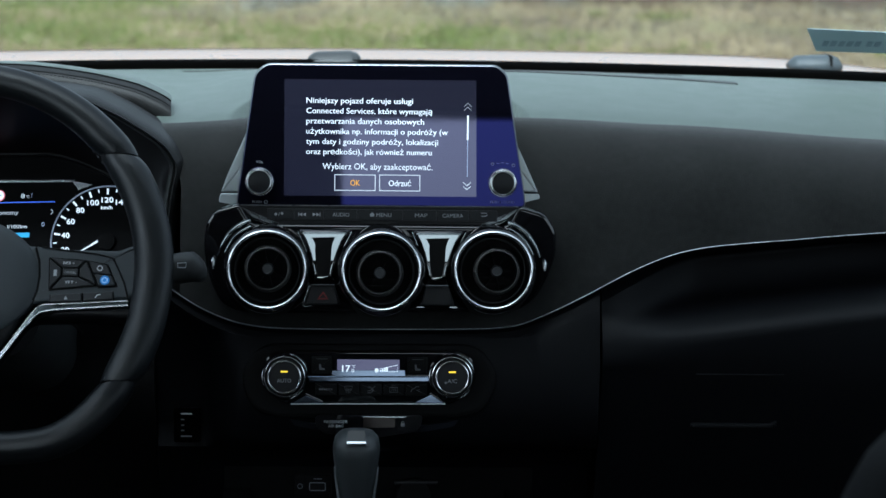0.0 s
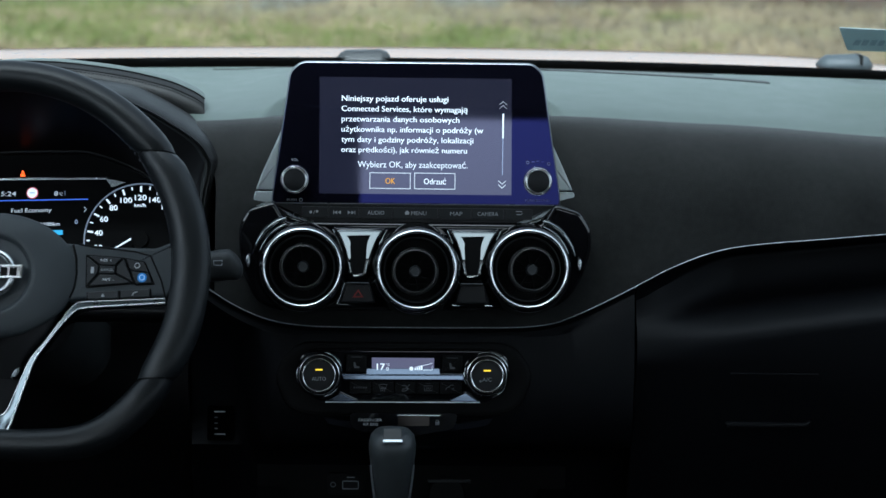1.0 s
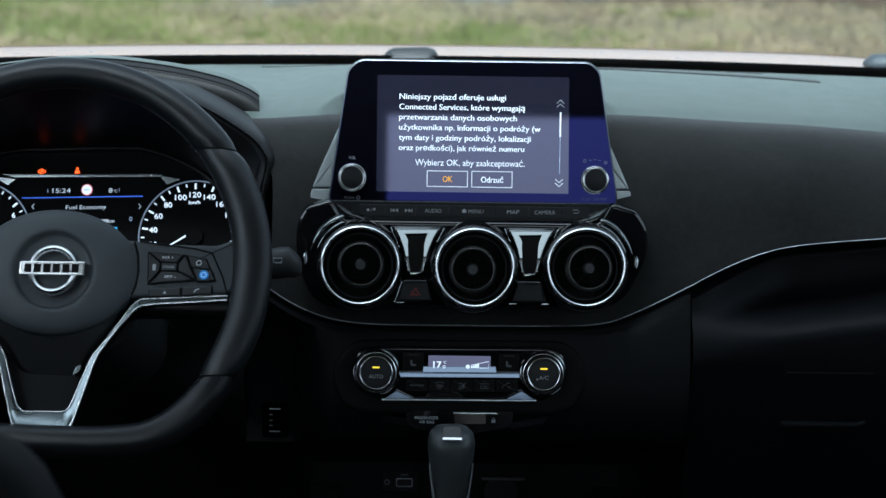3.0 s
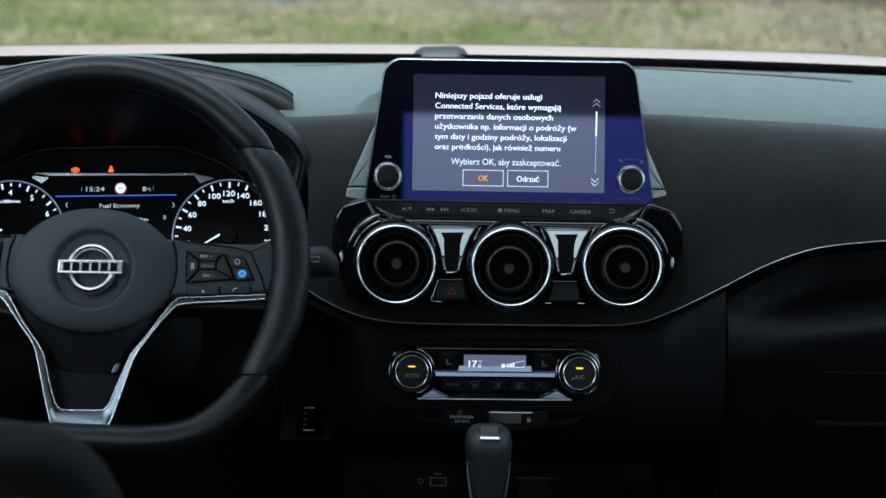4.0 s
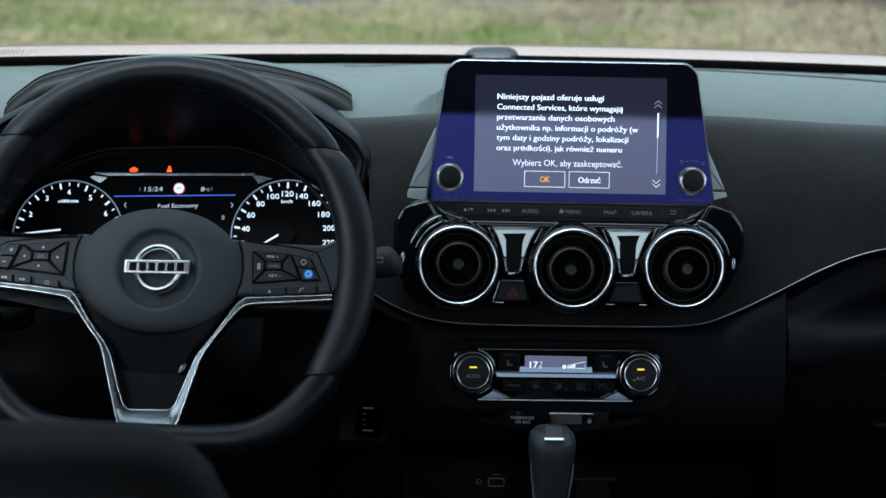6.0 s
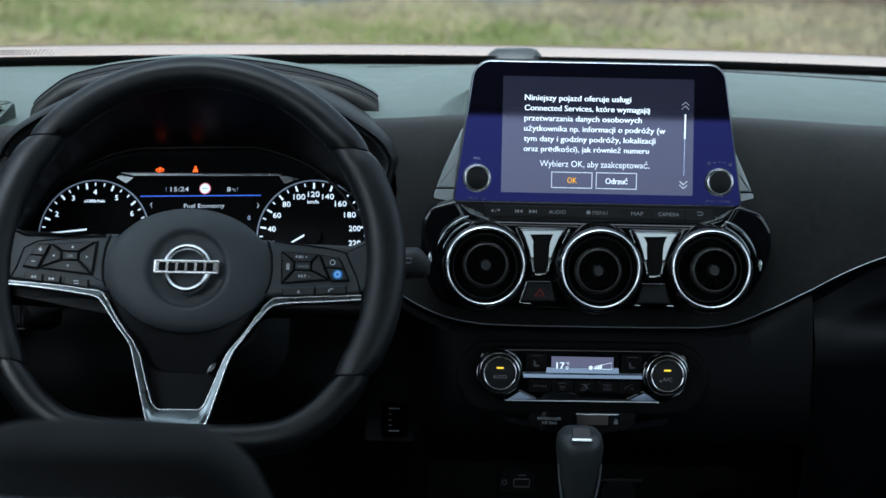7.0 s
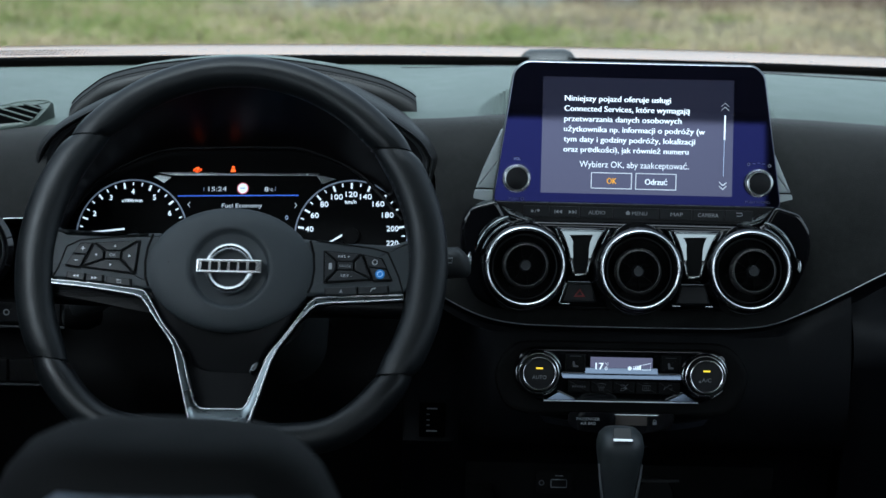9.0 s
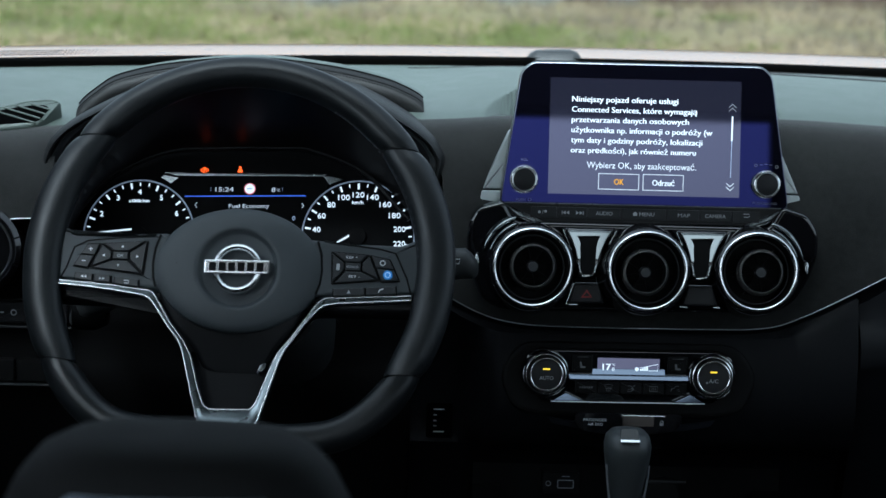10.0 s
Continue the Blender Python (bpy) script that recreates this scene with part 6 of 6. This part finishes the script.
def gauge(u, v, r, start, step, names, ticks, label, needle, red=0):
    d = part("dial", lathe([(r, -0.002), (r, 0.0015), (r - 0.004, 0.0012), (0.0, 0.0010)], 64, (u, v)), M_CLOCK, ic, label, m=G)
    part("dial_rim", ring(r + 0.0004, 0.0007, 0.0016, (u, v), 72, 6), M_LINE_RIM, d, "thin pale rim", m=G)
    for k in range(ticks[2]):
        a = radians(ticks[0] - ticks[1] * k)
        big = k % ticks[3] == 0
        r1, r0, hw = r * 0.965, r * (0.86 if big else 0.905), (0.0009 if big else 0.00055)
        e, q = Vector((math.cos(a), math.sin(a))), Vector((-math.sin(a), math.cos(a)))
        c = Vector((u, v))
        part("tick", slab([tuple(c + e * r0 - q * hw), tuple(c + e * r1 - q * hw), tuple(c + e * r1 + q * hw), tuple(c + e * r0 + q * hw)], 0.0015, 0.0021), M_WARN if red and k >= red else M_WHITE, d, m=G)
    for k, t in enumerate(names):
        a = radians(start - step * k)
        rr = r * 0.755 if len(names) > 8 else r * 0.79
        words(t, G, M_WHITE, d, u + rr * math.cos(a), v + rr * math.sin(a), 0.0020, 0.0050, None if len(t) < 2 else 0.0037 * len(t) + 0.0004, "CENTER", "number", bold=0.015)
    a, r0, r1, lift = needle
    e, q, c = Vector((math.cos(radians(a)), math.sin(radians(a)))), Vector((-math.sin(radians(a)), math.cos(radians(a)))), Vector((u, v + lift))
    part("needle", slab([tuple(c + e * r0 - q * 0.0009), tuple(c + e * r1 - q * 0.0005), tuple(c + e * r1 + q * 0.0005), tuple(c + e * r0 + q * 0.0009)], 0.004, 0.0048), M_WHITE, d, "white needle", m=G)
    part("needle_hub", lathe([(0.0085, 0.001), (0.0080, 0.0056), (0.0, 0.0060)], 32, (u, v)), M_CLOCK, d, m=G)
    return d


M_LINE_RIM = mat("pale_rim", (0.35, 0.38, 0.45), 0.35, metal=0.3, glow=(0.45, 0.50, 0.65), power=0.22)
M_ROSE = mat("rose_glow", (0.4, 0.1, 0.12), 0.5, glow=(0.9, 0.20, 0.24), power=0.8)
g1 = gauge(-0.1056, -0.0433, 0.0535, 180, 30, ["1", "2", "3", "4", "5", "6"], (220, 10, 24, 3), "rev counter", (185.4, 0.0065, 0.0500, 0.0062), 21)
g2 = gauge(0.1062, -0.0452, 0.0535, 190, 20, ["20", "40", "60", "80", "100", "120", "140", "160", "180", "200", "220"], (210, 10, 23, 2), "speedometer", (210, 0.0080, 0.0275, 0.0053))
words("x1000r/min", G, M_WHITE, g1, -0.1060, -0.0097, 0.0020, 0.0029, 0.0200, "CENTER", bold=0.02)
words("km/h", G, M_WHITE, g2, 0.1056, -0.0122, 0.0020, 0.0032, 0.0110, "CENTER", bold=0.02)
words("15:24", G, M_SCREEN, ic, -0.0238, 0.0016, 0.0004, 0.0043, 0.0176, "CENTER", "clock_digits")
words("8", G, M_SCREEN, ic, 0.0238, 0.0011, 0.0004, 0.0043, 0.0036, "CENTER", "clock_digits")
words("°C", G, M_SCREEN, ic, 0.0284, 0.0004, 0.0004, 0.0026, 0.0038, "CENTER", "clock_digits")
for u in (-0.0371, 0.0323):
    part("divider", box(u - 0.0001, u + 0.0001, -0.0004, 0.0036, 0.0, 0.0004), M_LINEGLOW, ic, m=G)
sign = part("limit_sign", lathe([(0.0055, 0.0), (0.0055, 0.0005)], 32, (0.0008, 0.0020)), M_ROSE, ic, "white round sign with a thin red ring", m=G)
part("sign_disc", lathe([(0.0047, 0.0004), (0.0047, 0.0008)], 28, (0.0008, 0.0020)), M_WHITE, sign, m=G)
part("sign_bar", box(-0.0018, 0.0032, 0.0015, 0.0026, 0.0008, 0.0010), M_LINEGLOW, sign, m=G)
part("blue_line", box(-0.062, 0.055, -0.0054, -0.0046, 0.0, 0.0005), M_BLUELINE, ic, m=G)
words("Fuel Economy", G, M_SCREEN, ic, 0.0004, -0.0147, 0.0004, 0.0040, 0.0390, "CENTER")
for u, v, d in ((-0.0520, -0.0136, -1), (0.0534, -0.0149, 1)):
    part("page_arrow", tube([G @ Vector(p) for p in ((u - d * 0.0019, v + 0.0024, 0.0006), (u, v, 0.0006), (u - d * 0.0019, v - 0.0024, 0.0006))], 0.00032, 5), M_SCREEN, ic)
words("l/100km", G, M_WHITE, ic, 0.0190, -0.0284, 0.0004, 0.0034, 0.0186, "CENTER")
part("level_bar", box(0.006, 0.031, -0.0389, -0.0345, 0.0, 0.0004), M_CYAN, ic, m=G)
part("page_mark", ring(0.0011, 0.00028, 0.0005, (0.0440, -0.0268), 12, 5, oval=1.5), M_LINEGLOW, ic, m=G)
part("brake_lamp", joined(ring(0.0024, 0.0003, 0.0004, (-0.0437, 0.0205), 20, 5), box(-0.0446, -0.0438, 0.0188, 0.0222, 0.0, 0.0005), box(-0.0438, -0.0424, 0.0205, 0.0222, 0.0, 0.0006),
     box(-0.0474, -0.0469, 0.0190, 0.0220, 0.0, 0.0005), box(-0.0405, -0.0400, 0.0190, 0.0220, 0.0, 0.0005)), M_WARN, ic, "lit orange warning lamp", m=G)
part("belt_lamp", joined(lathe([(0.0012, 0.0), (0.0012, 0.0005)], 12, (-0.0090, 0.0228)), slab([(-0.0116, 0.0182), (-0.0064, 0.0182), (-0.0074, 0.0212), (-0.0106, 0.0212)], 0.0, 0.0005)), M_WARN, ic, "lit orange warning lamp", m=G)

# ---- binnacle and padded hood ----
bn = thing("cluster_binnacle", (-0.415, 1.90, 0.93), "dark arched binnacle round the instruments", "binnacle")
ARCH = [(-0.612, 0.90), (-0.607, 0.955), (-0.603, 0.99), (-0.594, 1.018), (-0.566, 1.042), (-0.510, 1.066), (-0.415, 1.079), (-0.330, 1.073), (-0.2985, 1.0624), (-0.2732, 1.0488), (-0.2479, 1.0316), (-0.2378, 1.0183), (-0.2345, 1.0075), (-0.240, 0.978), (-0.2435, 0.946), (-0.249, 0.90)]
arch = smooth_path([(x, 0, z) for x, z in ARCH], 5)


def arch_row(y, inset, lift=0.0):
    row = []
    for p in arch:
        c = Vector((-0.418, 0, 0.965))
        v = Vector((p.x, 0, p.z)) - c
        q = c + v * (1 - inset)
        row.append((q.x, y, q.z + lift))
    return row


part("outer_skin", sheet([arch_row(1.955, 0.02, 0.0), arch_row(1.905, 0.004), arch_row(1.880, 0.0), arch_row(1.869, 0.008), arch_row(1.8625, 0.020), arch_row(1.860, 0.031), arch_row(1.8615, 0.038), arch_row(1.868, 0.0415)]), M_HOODSKIN, bn, "soft grey-black rim", smooth=60)
part("inner_rim", sheet([arch_row(1.868, 0.0418), arch_row(1.8655, 0.045), arch_row(1.8650, 0.053), arch_row(1.8675, 0.066), arch_row(1.874, 0.073), arch_row(1.886, 0.077)]), M_LIP, bn, "narrow inner bevel", smooth=60)


def resample(pts, n):
    """n points evenly along a line."""
    P = [Vector(p) for p in pts]
    run = [0.0]
    for a, c in zip(P, P[1:]):
        run.append(run[-1] + (c - a).length)
    return [Vector([float(np.interp(run[-1] * i / (n - 1), run, [p[k] for p in P])) for k in range(3)]) for i in range(n)]


VISOR = [(-0.180, -0.10), (-0.174, -0.05), (-0.157, -0.012), (-0.1337, 0.0135), (-0.0804, 0.0375), (-0.03, 0.0405), (0.03, 0.0405), (0.0625, 0.0375), (0.1131, 0.0151), (0.147, -0.012), (0.165, -0.05), (0.172, -0.10)]
front = resample([Vector(p) for p in arch_row(1.886, 0.077)], 90)
rear = resample([G @ Vector((p.x, p.y, 0.003)) for p in smooth_path([(u, v, 0) for u, v in VISOR], 6)], 90)
M_CEIL = mat("satin_visor_black", (0.0105, 0.0095, 0.0098), 0.33, spec=0.12, rvary=0.05)
part("tunnel", sheet([[tuple(a.lerp(c, s)) for a, c in zip(front, rear)] for s in (0.0, 0.2, 0.4, 0.6, 0.8, 1.0)]), M_CEIL, bn, "satin black inner shade", smooth=60)
part("ridge", tube([Vector(p) for p in arch_row(1.8675, 0.0417)], 0.0009, 8, up=(0, 1, 0)), M_PIT, bn)
hd = thing("cluster_hood", (-0.42, 2.0, 1.03), "padded black leather hood with a stitched front edge", "hood")
HOOD = [(-0.5835, 1.0385), (-0.578, 1.0452), (-0.567, 1.0545), (-0.549, 1.067), (-0.52, 1.0765), (-0.49, 1.0828), (-0.443, 1.0885), (-0.39, 1.0888), (-0.336, 1.0820), (-0.293, 1.0718), (-0.273, 1.0640), (-0.2610, 1.0578), (-0.2550, 1.0532)]
hood = smooth_path([(x, 0, z) for x, z in HOOD], 5)


def hood_row(y, dz, pull, crest=0.0):
    """One line along the hood; crest lowers it further towards the middle."""
    out = []
    for p in hood:
        k = min(max(1.25 - abs(p.x + 0.42) / 0.15, 0), 1)
        out.append((-0.42 + (p.x + 0.42) * (1 - pull), y, p.z + dz - crest * k * k * (3 - 2 * k)))
    return out


def capped(row):
    """A row carried round both ends, back into the dash."""
    a, c = row[0], row[-1]
    return [(a[0] + 0.004, a[1] + 0.035, a[2]), (a[0] + 0.0008, a[1] + 0.006, a[2])] + row + [(c[0] - 0.0008, c[1] + 0.006, c[2]), (c[0] - 0.004, c[1] + 0.035, c[2])]


part("pad", sheet([capped(r) for r in (hood_row(2.02, -0.034, 0.03), hood_row(1.985, -0.0305, 0.022), hood_row(1.973, -0.0282, 0.010), hood_row(1.9665, -0.0235, 0.002), hood_row(1.9635, -0.017, -0.004), hood_row(1.9635, -0.011, -0.004, 0.001), hood_row(1.9668, -0.0055, -0.002, 0.002), hood_row(1.9725, -0.0016, 0.001, 0.0028), hood_row(1.9790, 0.0006, 0.004, 0.003))]), M_HOODSKIN, hd, "black leather front roll", smooth=60)
part("top", sheet([hood_row(1.9795, 0.0008, 0.004, 0.003), hood_row(1.987, 0.0022, 0.005, 0.0034), hood_row(2.0, 0.0026, 0.012, 0.0045), hood_row(2.03, 0.0010, 0.035, 0.0052), hood_row(2.06, -0.006, 0.08, 0.003), hood_row(2.10, -0.020, 0.22), hood_row(2.13, -0.040, 0.33)]), M_PAD, hd, "grey top skin", smooth=60)
part("seam", tube([Vector(p) for p in hood_row(1.9786, 0.0007, 0.003, 0.003)], 0.0009, 6, up=(0, 1, 0)), M_PIT, hd)
part("seam", tube([Vector(p) for p in hood_row(1.9690, -0.0038, 0.0, 0.0023)], 0.0006, 6, up=(0, 1, 0)), M_PIT, hd)
bm = bmesh.new()
row = hood_row(1.9672, -0.0064, -0.002, 0.002)
for i in range(0, len(row) - 1):
    a, b = Vector(row[i]), Vector(row[i + 1])
    for k in range(3):
        p, q = a.lerp(b, k / 3), a.lerp(b, k / 3 + 0.2)
        off = Vector((0, -0.0012, 0))
        up = Vector((0, 0, 0.0008))
        bm.faces.new([bm.verts.new(v) for v in (p + off, q + off, q + off + up, p + off + up)])
s3 = part("stitching", bm, M_PIT, hd, "row of dark stitches")
s3["kind"] = "stuff"


# ---- front seats ----
def seat(xc, label, up=0.0, wide=1.0):
    t = thing("front_seat", (xc, 1.1, 0.31), label, "car seat", "front seats")
    secs = []
    for z, ax, ay, y in ((0.83, 0.150, 0.060, 0.99), (0.91, 0.107, 0.058, 0.985), (0.945, 0.090, 0.056, 0.983), (0.969, 0.0800, 0.054, 0.982), (0.983, 0.0735, 0.052, 0.981), (0.994, 0.0645, 0.047, 0.980), (1.0005, 0.053, 0.039, 0.980), (1.0032, 0.041, 0.028, 0.980), (1.004, 0.020, 0.012, 0.980)):
        secs.append(super_loop((xc, y, z + up), ax * wide, ay, 2.9, 40))
    part("headrest", loft(secs), M_CLOTH, t, "rounded black headrest", smooth=60)
    part("back_shell", loft([super_loop((xc, y, z), ax, 0.016, 3, 32) for z, ax, y in ((0.60 + up, 0.20, 0.95), (0.86, 0.13, 0.935), (0.95, 0.075, 0.926), (0.980, 0.056, 0.926), (0.986, 0.046, 0.929))]), M_SHELL, t, "pale grey rear shell edge", smooth=60)
    secs = [super_loop((xc, y, z), ax, ay, 3.2, 36) for z, ax, ay, y in ((0.46, 0.22, 0.08, 1.10), (0.60, 0.235, 0.075, 1.06), (0.75, 0.22, 0.068, 1.02), (0.85, 0.185, 0.060, 0.99), (0.90, 0.140, 0.050, 0.978))]
    part("backrest", loft(secs), M_CLOTH, t, smooth=60)
    for s in (-1, 1):
        part("bolster", tube([(xc + s * 0.20, 1.17, 0.50), (xc + s * 0.215, 1.12, 0.62), (xc + s * 0.20, 1.08, 0.75), (xc + s * 0.165, 1.03, 0.85)], lambda q: 0.045 - 0.015 * q, 14, up=(0, 1, 0)), M_CLOTH, t, smooth=60)
    secs = [super_loop((xc, y, 0.42), 0.23, h, 3.5, 32, (1, 0, 0), (0, 0, 1)) for y, h in ((1.05, 0.05), (1.10, 0.075), (1.40, 0.080), (1.52, 0.070), (1.56, 0.045))]
    part("cushion", loft(secs), M_CLOTH, t, smooth=60)
    part("base", box(xc - 0.20, xc + 0.20, 1.10, 1.50, 0.305, 0.36), M_SATIN, t)
    return t


seat(-0.381, "black leather driver seat with an integrated headrest", 0.0, 1.06)
seat(0.2530, "black leather passenger seat with an integrated headrest", 0.012, 0.98)
